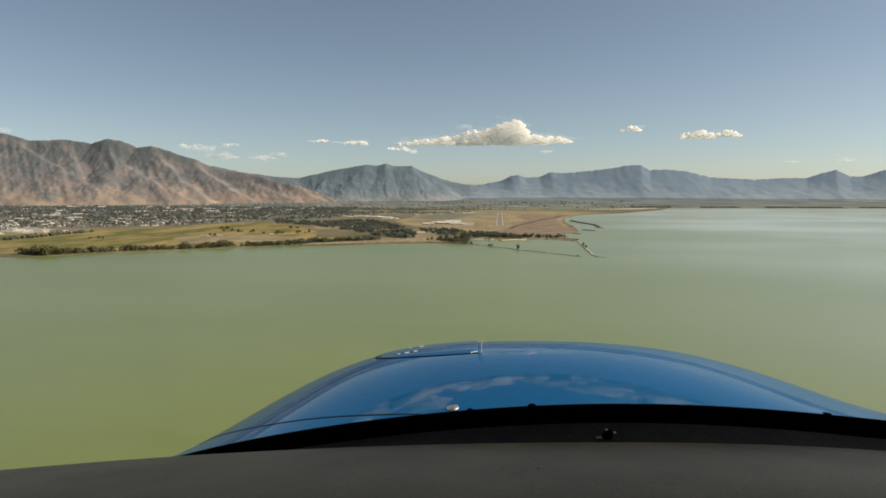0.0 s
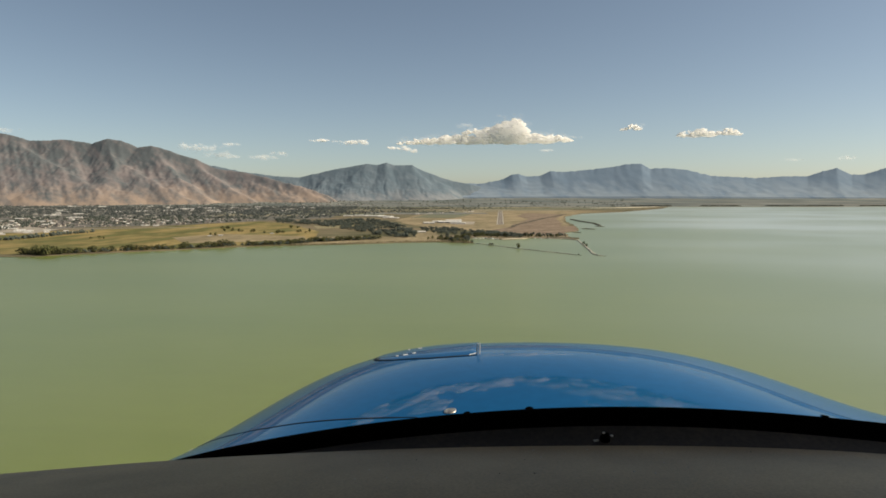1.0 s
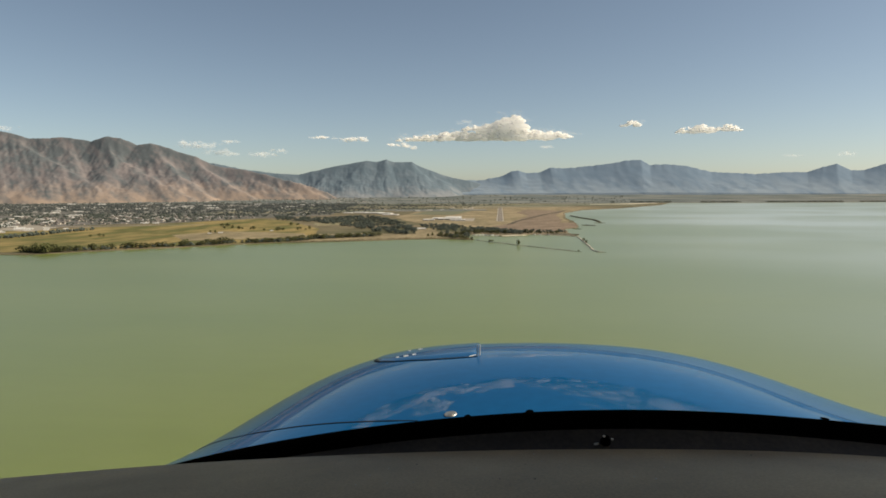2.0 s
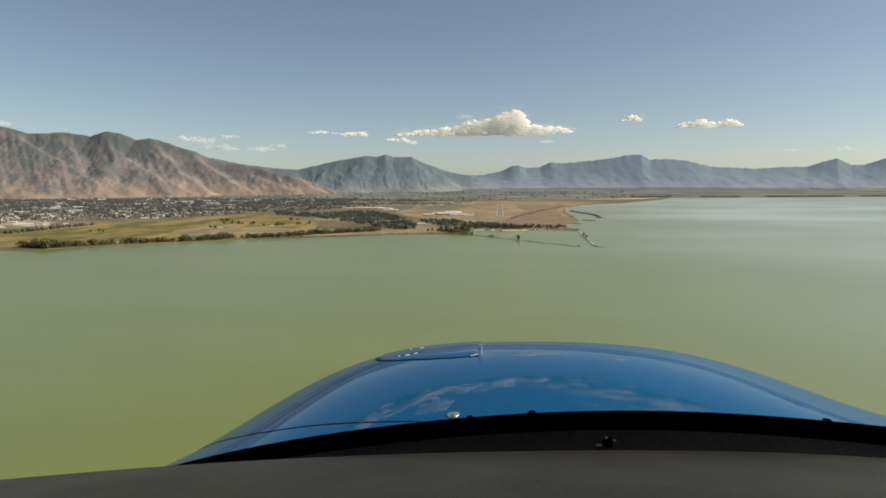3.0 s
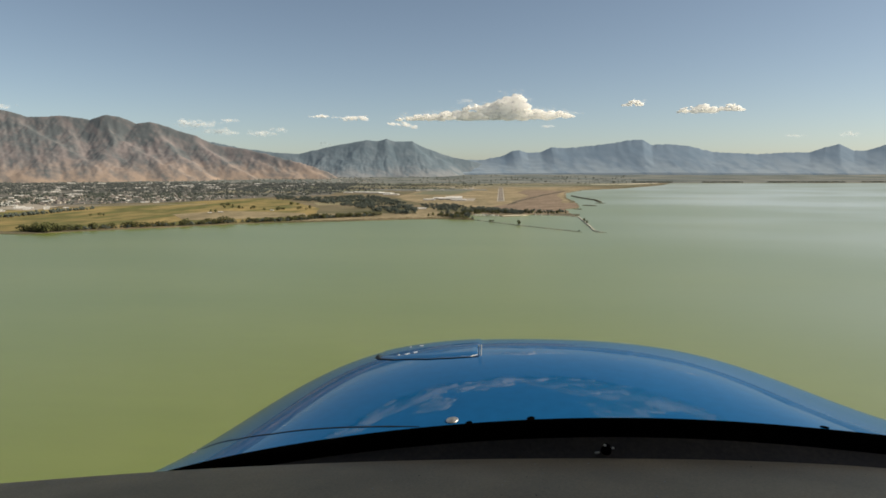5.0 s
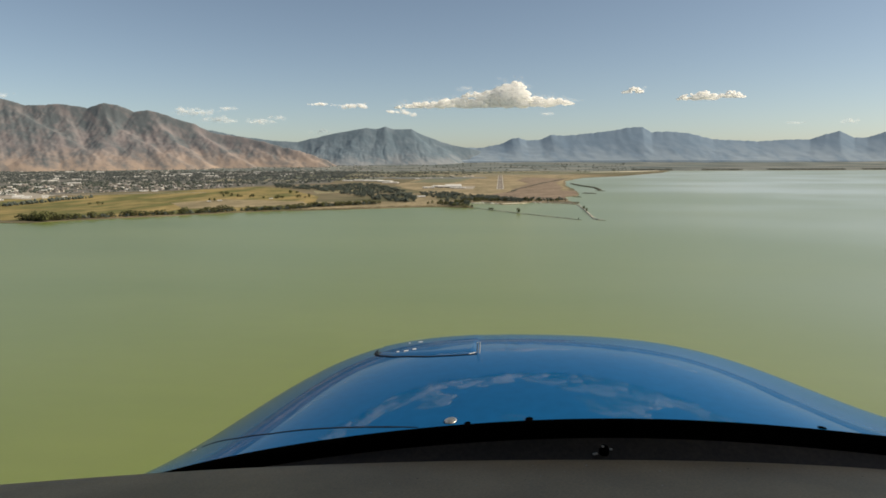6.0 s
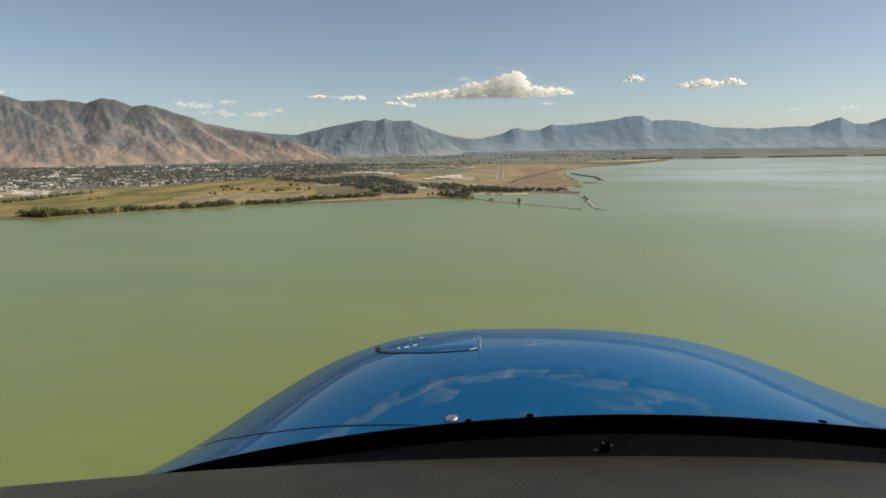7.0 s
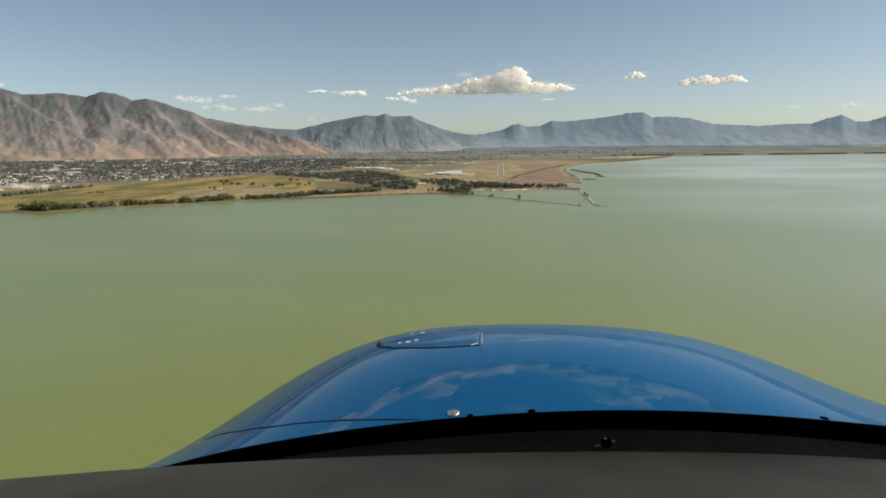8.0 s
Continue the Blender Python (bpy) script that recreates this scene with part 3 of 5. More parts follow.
ridged_range("mountain_range",
             [[(-5200, 4430, 500), (-4832, 4440, 520), (-4280, 4496, 584), (-4024, 4518, 571), (-3769, 4538, 546), (-3556, 4551, 490), (-3322, 4573, 499),
               (-3088, 4591, 469), (-2961, 4606, 503), (-2854, 4615, 490), (-2748, 4619, 440), (-2641, 4629, 448), (-2492, 4639, 414),
               (-2322, 4647, 350), (-2193, 4653, 295), (-2066, 4650, 262), (-1922, 4633, 250), (-1792, 4601, 220), (-1633, 4551, 184), (-1493, 4510, 153), (-1355, 4468, 118), (-1240, 4440, 78), (-1160, 4420, 36)]],
             [[(-4450, 4479, 563), (-3408, 4010, 29)], [(-4024, 4518, 571), (-3405, 4254, 234), (-3080, 4061, 44)],
              [(-3727, 4541, 537), (-3146, 4312, 268), (-2639, 4080, 40)], [(-3343, 4571, 499), (-3120, 4432, 330)],
              [(-2961, 4606, 503), (-2782, 4375, 269), (-2549, 4129, 40)], [(-2823, 4483, 364), (-2556, 4349, 215), (-2110, 4158, 36)],
              [(-2641, 4629, 448), (-2269, 4362, 187), (-2018, 4219, 55)], [(-2322, 4647, 350), (-1723, 4284, 43)],
              [(-2066, 4661, 265), (-1446, 4360, 43)], [(-1740, 4585, 210), (-1420, 4390, 48)], [(-1470, 4502, 150), (-1210, 4350, 38)]],
             (-5200, -980, 3560, 4800), 7.5, "steep bare mountain range with tan lower slopes", M_SLOPE_NEAR, 13, 11.0, (1.3, 0.7), (0.9, 70, 10))
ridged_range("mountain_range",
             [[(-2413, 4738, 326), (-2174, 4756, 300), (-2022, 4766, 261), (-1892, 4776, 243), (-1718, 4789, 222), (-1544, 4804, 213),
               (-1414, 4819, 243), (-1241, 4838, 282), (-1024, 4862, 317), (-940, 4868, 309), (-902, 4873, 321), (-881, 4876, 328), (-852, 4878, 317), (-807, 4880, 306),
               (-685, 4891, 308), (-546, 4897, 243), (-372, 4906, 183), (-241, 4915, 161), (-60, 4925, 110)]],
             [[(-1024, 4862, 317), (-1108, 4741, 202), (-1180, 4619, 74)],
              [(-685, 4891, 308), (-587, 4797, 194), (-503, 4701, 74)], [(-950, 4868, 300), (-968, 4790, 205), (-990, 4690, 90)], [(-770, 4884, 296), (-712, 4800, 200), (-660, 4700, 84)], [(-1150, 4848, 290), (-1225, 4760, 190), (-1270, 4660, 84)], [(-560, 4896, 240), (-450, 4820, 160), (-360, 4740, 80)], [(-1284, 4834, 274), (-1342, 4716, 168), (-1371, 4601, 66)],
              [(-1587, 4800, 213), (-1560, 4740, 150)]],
             (-2450, -20, 4420, 4990), 6.0, "wooded mountain tinted blue-grey by haze, with pale bare gullies", M_SLOPE_MID, 10, 23.0, (0.9, 0.66), (0.25, 38, 6), 105)
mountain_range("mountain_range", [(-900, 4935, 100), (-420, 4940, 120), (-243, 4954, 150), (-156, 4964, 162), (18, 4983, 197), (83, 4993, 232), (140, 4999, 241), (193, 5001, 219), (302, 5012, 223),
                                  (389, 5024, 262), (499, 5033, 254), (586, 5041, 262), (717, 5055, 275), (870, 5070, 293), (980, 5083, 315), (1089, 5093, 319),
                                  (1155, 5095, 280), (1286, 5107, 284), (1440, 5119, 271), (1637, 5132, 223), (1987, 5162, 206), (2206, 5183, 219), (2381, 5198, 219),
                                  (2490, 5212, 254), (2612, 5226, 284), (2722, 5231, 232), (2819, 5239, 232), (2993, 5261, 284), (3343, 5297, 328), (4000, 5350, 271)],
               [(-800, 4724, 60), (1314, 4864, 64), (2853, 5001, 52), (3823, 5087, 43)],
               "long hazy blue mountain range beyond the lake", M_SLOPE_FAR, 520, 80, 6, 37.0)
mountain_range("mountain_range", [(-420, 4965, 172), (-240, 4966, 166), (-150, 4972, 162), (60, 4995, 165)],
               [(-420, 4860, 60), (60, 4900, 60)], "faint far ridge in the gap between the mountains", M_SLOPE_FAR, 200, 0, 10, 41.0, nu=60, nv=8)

# ======================= clouds =======================


def ico(sub):
    bm = bmesh.new()
    bmesh.ops.create_icosphere(bm, subdivisions=sub, radius=1.0)
    v = np.array([p.co[:] for p in bm.verts])
    f = np.array([[p.index for p in q.verts] for q in bm.faces])
    bm.free()
    return v, f


ICO1, ICO2 = ico(1), ico(2)


def blobs(name, shape, items, rng, lump=0.25, smooth=False):
    """One mesh of many lumpy balls; items: x, y, z and the three half-sizes of each."""
    v0, f0 = shape
    n = len(v0)
    items = np.array(items, float)
    k = len(items)
    turn = rng.uniform(0, math.tau, k)
    c, s = np.cos(turn)[:, None], np.sin(turn)[:, None]
    v = np.repeat(v0[None], k, 0) * (1 + rng.uniform(-lump, lump, (k, n, 1)))
    x = v[:, :, 0] * c - v[:, :, 1] * s
    y = v[:, :, 0] * s + v[:, :, 1] * c
    v = np.stack([x, y, v[:, :, 2]], -1) * items[:, None, 3:6] + items[:, None, 0:3]
    f = (f0[None] + (np.arange(k) * n)[:, None, None]).reshape(-1, 3)
    me = bpy.data.meshes.new(name)
    v = v.reshape(-1, 3)
    me.vertices.add(len(v))
    me.vertices.foreach_set("co", v.ravel())
    me.loops.add(f.size)
    me.loops.foreach_set("vertex_index", f.ravel().astype(np.int32))
    me.polygons.add(len(f))
    me.polygons.foreach_set("loop_start", np.arange(0, f.size, 3, dtype=np.int32))
    me.update(calc_edges=True)
    me.validate()
    if smooth:
        me.shade_smooth()
    return me


PUFFS = bpy.data.textures.new("puffs", "CLOUDS")
PUFFS.noise_scale, PUFFS.noise_depth = 22.0, 4
CLOUDS_OFF = 1.057                                           # the clouds hang behind the crests


def far_off(x, y, z, w, h):
    return x * CLOUDS_OFF, y * CLOUDS_OFF, EYE_Z + (z - EYE_Z) * CLOUDS_OFF, w * CLOUDS_OFF, h * CLOUDS_OFF


def cloud(lobes, label, seed):
    """A heaped cloud from lobes: x, y, z of the base, width and height of each."""
    rng = np.random.default_rng(seed)
    items = []
    for lobe in lobes:
        x, y, z, w, h = far_off(*lobe)
        for _ in range(int(10 + w * h / 230)):
            u = rng.uniform(-1, 1)
            top = max(0.1, 1 - abs(u) ** 2.2)
            v = rng.random() ** 1.2 * top
            r = max(7.0, (0.13 + 0.17 * rng.random()) * h * (1.1 - 0.45 * v))
            items.append((x + u * w * 0.5, y + rng.normal(0, 0.15) * min(w, 120), z + v * h * 0.85, r * rng.uniform(1.3, 2.2), r * 1.3, r * rng.uniform(0.6, 0.9)))
    me = blobs("cloud", ICO2, items, rng, 0.06, smooth=True)
    ob = tagged(link_mesh("cloud", me, M_CLOUD), label, "cloud", group="clouds", kind="structure")
    mod = ob.modifiers.new("join", "REMESH")
    mod.mode, mod.voxel_size, mod.use_smooth_shade = "VOXEL", 4.0, True
    soft = ob.modifiers.new("soften", "SMOOTH")
    soft.factor, soft.iterations = 0.5, 11
    puff = ob.modifiers.new("puff", "DISPLACE")
    puff.texture, puff.strength, puff.mid_level, puff.texture_coords = PUFFS, 8.0, 0.5, "GLOBAL"


def wisp(lobes, label, seed, mat=None, thick=1.0, spread=1.0):
    """A thin cloud: a loose drift of small shreds, dense in the middle of each lobe and lost towards its rim."""
    rng = np.random.default_rng(seed)
    verts, faces = [], []
    for lobe in lobes:
        x, y, z, w, h = far_off(*lobe)
        knots = rng.normal(0, 1, (max(6, int(w / 22)), 2))
        for _ in range(int(thick * w * h / 85)):
            k = knots[rng.integers(len(knots))]
            cx = x + w * spread * (0.22 * k[0] + 0.09 * rng.normal())
            cz = z + h * 0.45 + h * spread * (0.16 * k[1] + 0.15 * rng.normal())
            cy = y + rng.normal(0, 12)
            r = rng.uniform(4, 13)
            n = np.array(sun_from) * 0.8 + np.array((0.1, -0.7, 0.1)) + 0.3 * rng.normal(0, 1, 3)
            a = np.cross(n, rng.normal(0, 1, 3))
            a /= np.linalg.norm(a)
            b = np.cross(n, a)
            b /= np.linalg.norm(b)
            a, b = a * r * np.array((1.7, 1, 0.8)), b * r * np.array((1.7, 1, 0.8))
            c, at = np.array((cx, cy, cz)), len(verts)
            for q in range(6):
                s = rng.uniform(0.7, 1.1)
                verts.append(tuple(c + s * (math.cos(q * math.tau / 6) * a + math.sin(q * math.tau / 6) * b)))
            faces.append(tuple(range(at, at + 6)))
    tagged(link_mesh("cloud", raw_mesh("cloud", verts, faces), mat or M_WISP), label, "cloud", group="clouds", kind="structure")


BIG = [(-700, 4735, 454, 170, 26), (-560, 4745, 458, 270, 50), (-330, 4760, 463, 420, 70), (-60, 4780, 466, 460, 80), (180, 4805, 470, 420, 76), (370, 4825, 476, 270, 54),
       (470, 4830, 479, 120, 28), (-40, 4785, 528, 300, 62), (55, 4795, 540, 250, 92), (106, 4800, 594, 120, 58), (-200, 4770, 532, 150, 40)]
cloud(BIG, "bright heaped white cloud with a flat base", 1)
wisp([(x, y - 30, z - 4, w * 1.06, h * 1.15) for x, y, z, w, h in BIG] + [(-260, 4755, 572, 150, 36), (560, 4830, 496, 110, 24)], "thin ragged edge of the large cloud", 21, thick=0.5, spread=1.1)
wisp([(-1130, 4690, 455, 250, 34), (-1340, 4670, 470, 200, 24), (-1020, 4700, 452, 120, 26)], "thin ragged white cloud", 2, M_WISP_DENSE, 1.1)
wisp([(-689, 4640, 397, 128, 33), (-787, 4633, 409, 79, 22)], "small ragged white cloud", 3, M_WISP_DENSE, 1.6)
wisp([(326, 4476, 372, 80, 24)], "small faint white cloud", 4, M_WISP, 1.6)
cloud([(975, 4888, 560, 150, 42)], "small round white cloud", 5)
wisp([(975, 4870, 556, 170, 46)], "ragged edge of the small round cloud", 25, thick=0.7)
cloud([(1375, 4919, 510, 130, 45), (1500, 4932, 514, 150, 62), (1690, 4949, 524, 190, 52)], "small white cloud with three humps", 6)
wisp([(1375, 4900, 506, 150, 50), (1500, 4915, 510, 170, 62), (1690, 4930, 520, 210, 56)], "ragged edge of the humped cloud", 26, thick=0.6)
wisp([(-2200, 4586, 395, 330, 56), (-2060, 4595, 352, 280, 50), (-2000, 4600, 440, 170, 28), (-2330, 4580, 430, 200, 40)], "faint spread of thin cloud above the ridge", 8, M_WISP, 1.0)
wisp([(-1739, 4619, 335, 250, 40), (-1640, 4625, 372, 160, 26)], "faint thin cloud above the ridge", 9, M_WISP, 0.9)
wisp([(-3690, 4472, 545, 300, 40)], "faint thin cloud above the ridge", 10, M_WISP, 0.7)
wisp([(2148, 4968, 325, 170, 24), (2560, 5002, 322, 170, 50)], "faint thin cloud above the far ridge", 11, M_WISP, 0.6)
wisp([(-1330, 4700, 268, 160, 36)], "faint thin cloud above the ridge", 12, M_WISP, 0.9)


def high_cloud(label, seed):
    """A broad bank of cloud high beyond the mountains, scalloped below; laid out in degrees from the nose and above the level."""
    rng = np.random.default_rng(seed)
    lobes = [(a, 17.2 + 1.5 * ((a - 3) / 40) ** 2 + 1.6 * rng.random() ** 2 + 0.8 * q, q) for a in np.arange(-50, 46, 2.4) for q in (rng.uniform(1.6, 3.6),)]
    for _ in range(34):
        a, q = rng.uniform(-50, 46), rng.uniform(2.5, 5.0)
        lobes.append((a, 18 + 1.5 * ((a - 3) / 40) ** 2 + q + 18 * rng.random() ** 1.3, q))
    items = []
    for a, e, q in lobes:
        for _ in range(16):
            turn, out = rng.uniform(0, math.tau), 0.75 * q * rng.random() ** 0.6
            az, el = radians(a + 1.3 * out * math.cos(turn)), radians(e + 0.8 * out * math.sin(turn))
            d = (9500 + rng.normal(0, 150)) / (math.cos(az) - 0.4 * math.sin(az))
            r = d * radians(q) * rng.uniform(0.18, 0.34)
            items.append((d * math.sin(az), d * math.cos(az), EYE_Z + d * math.tan(el), r * 1.5, r, r * 0.75))
    me = blobs("cloud", ICO2, items, rng, 0.08, smooth=True)
    tagged(link_mesh("cloud", me, M_CLOUD), label, "cloud", group="clouds", kind="structure")


high_cloud("broad bank of white cloud high beyond the mountains", 31)

# ======================= the aircraft =======================
plane = thing("airplane", "light aircraft with a glossy blue engine cowling", "airplane", (0, 0, EYE_Z))
# the skin's height as a smooth sheet: powers of the way across and the way ahead
COWL = (-0.33762, 0.04192, -0.06562, -0.00043, 0.02615, -0.08097, 0.07182, -0.02116, -0.04487, -0.11573, 0.14212, -0.04037,
        -0.02075, -0.00026, -0.00119, 0.00108, -0.03604, 0.02594, -0.01033, 0.00902, -0.00179)
POWERS = [(i, j) for i in range(8) for j in range(4) if i + 1.6 * j <= 7.1]
C_X, C_HALF, C_BACK = 0.04, 0.74, 0.848


def cowl_z(x, y):
    """Height of the cowling's skin; x across from the camera's line, y ahead."""
    u, v = (x - 0.15) / 0.5, (y - 0.84) / 0.5
    return sum(c * u ** i * v ** j for c, (i, j) in zip(COWL, POWERS))


def cowl_front(x):
    """How far ahead the upper skin goes before it rolls over into the nose."""
    u = min(1.0, abs(x - C_X) / C_HALF)
    return 1.09 + 0.52 * (1 - u ** 3.5) ** 0.6


def skin(x, y, up=0.0):
    return Vector((x, y, cowl_z(x, y) + up))


def cowling():
    """The upper cowling, rolled over at the nose and the sides and closed below."""
    n, m = 130, 70
    xs = [C_X + C_HALF * math.sin((-1 + 2 * i / n) * math.pi / 2) for i in range(n + 1)]
    rows = []
    for j in range(m + 1):
        row = [skin(x, C_BACK + (cowl_front(x) - C_BACK) * j / m) for x in xs]
        for side, at in ((-1, 0), (1, -1)):
            edge = row[at]
            drop = [edge + Vector((side * (0.035 * math.sin(a)), 0, -0.05 * a - 0.035 * (1 - math.cos(a)))) for a in (0.4, 0.8, 1.2, 1.57)]
            drop += [edge + Vector((side * (0.035 - 0.10 * k / 3), 0, -0.11 - 0.30 * k / 3)) for k in (1, 2, 3)]
            row = drop[::-1] + row if side < 0 else row + drop
        rows.append(row)
    for k in range(1, 11):                                   # the rounded nose
        a = radians(20 + 70 * k / 10)
        rows.append([p + Vector((0, 0.16 * (math.sin(a) - 0.342), -0.16 * (0.94 - math.cos(a)))) for p in rows[m]])
    for k in range(1, 4):
        rows.append([Vector((C_X + (p.x - C_X) * (1 - 0.09 * k), p.y - 0.02 * k, p.z + (-0.85 - p.z) * k / 3)) for p in rows[m + 10]])
    me = grid_mesh("cowling", rows)
    return link_mesh("cowling", me, M_BLUE, plane, "glossy blue painted metal cowling")


cowl = cowling()


def strip(name, line, width, up, mat, parent, label=""):
    """A narrow raised band along the skin; line: x, y pairs."""
    pts = []
    for (xa, ya), (xb, yb) in zip(line, line[1:]):
        n = max(2, int(math.hypot(xb - xa, yb - ya) / 0.008))
        pts += [(xa + (xb - xa) * i / n, ya + (yb - ya) * i / n) for i in range(n)]
    pts.append(line[-1])
    rows = []
    for i, (x, y) in enumerate(pts):
        a, b = pts[max(i - 1, 0)], pts[min(i + 1, len(pts) - 1)]
        l = math.hypot(b[0] - a[0], b[1] - a[1]) or 1
        nx, ny = -(b[1] - a[1]) / l, (b[0] - a[0]) / l
        wide = width * min(1.0, 0.35 + 0.13 * min(i, len(pts) - 1 - i))
        rows.append([skin(x + nx * wide * k, y + ny * wide * k, h) for k, h in ((-0.5, -0.001), (-0.4, up), (0.4, up), (0.5, -0.001))])
    return link_mesh(name, grid_mesh(name, rows), mat, parent, label)


# the joint between the upper cowling and the panel before the windscreen
strip("panel_joint", [(-0.528, 1.035), (-0.492, 1.012), (-0.426, 0.960), (-0.355, 0.925), (-0.276, 0.902), (-0.201, 0.882), (-0.149, 0.870), (-0.113, 0.862)], 0.0042, 0.0006, M_GAP, cowl, "dark joint between cowling panels")


def door_edge(u):
    """The near edge of the oil door, round at its outer corner; u from 0 at that corner to 1."""
    return float(np.interp(u, [0, 0.03, 0.1, 0.28, 0.6, 0.8, 1.0], [1.445, 1.375, 1.315, 1.253, 1.197, 1.182, 1.176]))


def oil_door():
    """A door a little proud of the skin, with a rounded corner."""
    rows = []
    for j in range(15):
        v = j / 14
        row = []
        for i in range(31):
            u = i / 30
            near = door_edge(u) + 0.008
            y = near + (1.49 - near) * v
            x = -0.283 + 0.243 * u
            row.append(skin(x, y, 0.003 if 0 < i < 30 and 0 < j < 14 else -0.0005))
        rows.append(row)
    return link_mesh("oil_door", grid_mesh("oil_door", rows), M_BLUE, cowl, "blue oil door let into the cowling")


door = oil_door()
strip("door_gap", [(-0.285 + 0.245 * k / 24, door_edge(k / 24)) for k in range(25)], 0.0075, 0.0012, M_GAP, cowl, "dark gap along the oil door")
# short white marks, slightly raised on the oil door
for x, y, l, t in ((-0.212, 1.289, 0.006, 35), (-0.193, 1.282, 0.011, 35), (-0.176, 1.286, 0.009, 35), (-0.176, 1.393, 0.010, 15), (-0.203, 1.405, 0.005, 15)):
    bm = bmesh.new()
    p = skin(x, y)
    box(bm, p.x, p.y, p.z + 0.003, l, 0.004, 0.0012, t, 0.0004)
    part("door_mark", bm, M_WHITE_PAINT, door, "small white mark on the oil door")
for x, y in ((-0.0405, 1.187), (-0.0357, 1.186)):
    bm = bmesh.new()
    p = skin(x, y)
    tube(bm, [p - Vector((0, 0, 0.004)), p + Vector((0.0006, 0, 0.0215))], 0.0012, 10)
    part("pin", bm, M_WHITE_PAINT, cowl, "small upright bright pin")
bm = bmesh.new()
tube(bm, [skin(-0.055, 1.176, 0.002), skin(-0.041, 1.186, 0.003)], 0.0007, 6)
part("pin_foot", bm, M_WHITE_PAINT, cowl, "bright foot of the pin")


def screw(x, y, r, mat, label, name="screw"):
    n = (skin(x + 0.01, y) - skin(x - 0.01, y)).cross(skin(x, y + 0.01) - skin(x, y - 0.01)).normalized()
    at = Matrix.Translation(skin(x, y) + n * 0.0005) @ n.to_track_quat("Z", "Y").to_matrix().to_4x4()
    bm = bmesh.new()
    prof = [(1.0, 0.0), (0.97, 0.10), (0.7, 0.14), (0.55, 0.06), (0.5, 0.10), (0.3, 0.16), (0.0001, 0.14)]
    rings = [[bm.verts.new(at @ Vector((r * a * math.cos(k * math.tau / 20), r * a * math.sin(k * math.tau / 20), r * h))) for k in range(20)] for a, h in prof]
    for ra, rb in zip(rings, rings[1:]):
        for k in range(20):
            bm.faces.new((ra[k], ra[(k + 1) % 20], rb[(k + 1) % 20], rb[k]))
    return part(name, bm, mat, cowl, label, smooth=True)


screw(-0.067, 0.873, 0.0090, M_STEEL, "bright cowling screw in a dished washer")
screw(-0.042, 0.862, 0.0045, M_BLACK, "black rubber stop", "stop")
screw(0.045, 0.864, 0.0055, M_BLACK, "black rubber stop", "stop")
screw(-0.542, 1.036, 0.0045, M_STEEL, "small bright screw")
screw(0.440, 0.866, 0.0055, M_BLACK, "black rubber stop", "stop")


def lip_z(x):
    d = min(max(x, -0.50), 0.54) - 0.15
    return -0.3315 + 0.0382 * d - 0.2167 * d ** 2 - 0.0288 * d ** 3 + 0.158 * d ** 4 + 0.2404 * d ** 5


def pad_z(x):
    d = min(max(x, -0.78), 0.58) - 0.15
    return -0.3607 + 0.0354 * d - 0.0716 * d ** 2 - 0.0547 * d ** 3 - 0.0907 * d ** 4 - 0.053 * d ** 5


def deck_z(x, v):
    """Height of the deck, from 0 under the seal to 1 under the edge of the pad."""
    return (lip_z(x) - 0.020) * (1 - v) + (pad_z(x) - 0.010) * v - 0.003 * math.sin(math.pi * v)


def glareshield():
    """The seal at the windscreen's foot, the dark deck behind it and the padded top of the panel."""
    xs = [-0.505 + 1.4 * i / 140 for i in range(141)]
    seal = [[(x, 0.85 + dy, lip_z(x) + dz) for x in xs] for dy, dz in ((0.006, -0.05), (0.006, -0.008), (0.004, -0.002), (0.0, 0.0), (-0.004, -0.0015), (-0.010, -0.011), (-0.016, -0.021), (-0.018, -0.028))]
    link_mesh("windscreen_seal", grid_mesh("windscreen_seal", seal), M_BLACK, plane, "black rubber seal at the foot of the windscreen")
    deck = [[(x, 0.836 - 0.056 * v, deck_z(x, v)) for x in xs] for v in [k / 12 for k in range(13)]]
    link_mesh("deck", grid_mesh("deck", deck), M_FELT, plane, "dark cover between panel top and windscreen")
    prof = [(0.790, -0.05), (0.794, -0.012), (0.792, -0.004), (0.788, -0.0005), (0.78, 0.0016), (0.75, 0.008), (0.71, 0.018), (0.67, 0.028), (0.62, 0.040), (0.57, 0.050), (0.52, 0.057), (0.47, 0.058), (0.43, 0.05), (0.40, 0.03), (0.395, -0.05)]
    xs = [-0.80 + 1.75 * i / 140 for i in range(141)]
    pad = [[(x, y, pad_z(x) + dz) for x in xs] for y, dz in prof]
    link_mesh("glareshield", grid_mesh("glareshield", pad), M_PAD, plane, "dark grey padded glareshield")


glareshield()


def deck_knob():
    x, y = 0.141, 0.812
    z = deck_z(x, (0.836 - y) / 0.056)
    bm = bmesh.new()
    tube(bm, [(x, y, z - 0.002), (x, y, z + 0.004)], 0.0065, 14)
    tube(bm, [(x, y, z + 0.004), (x + 0.001, y, z + 0.009)], 0.0042, 14)
    knob = part("knob", bm, M_BLACK, plane, "small black knob on the deck", smooth=False)
    for dx, dz, l in ((-0.0125, 0.000, 0.007), (0.0075, 0.007, 0.003), (-0.003, 0.0105, 0.003)):
        bm = bmesh.new()
        box(bm, x + dx, y - 0.007, z + dz, l, 0.003, 0.002, 25, 0.0004)
        part("clip", bm, M_STEEL, knob, "bright metal clip")


deck_knob()


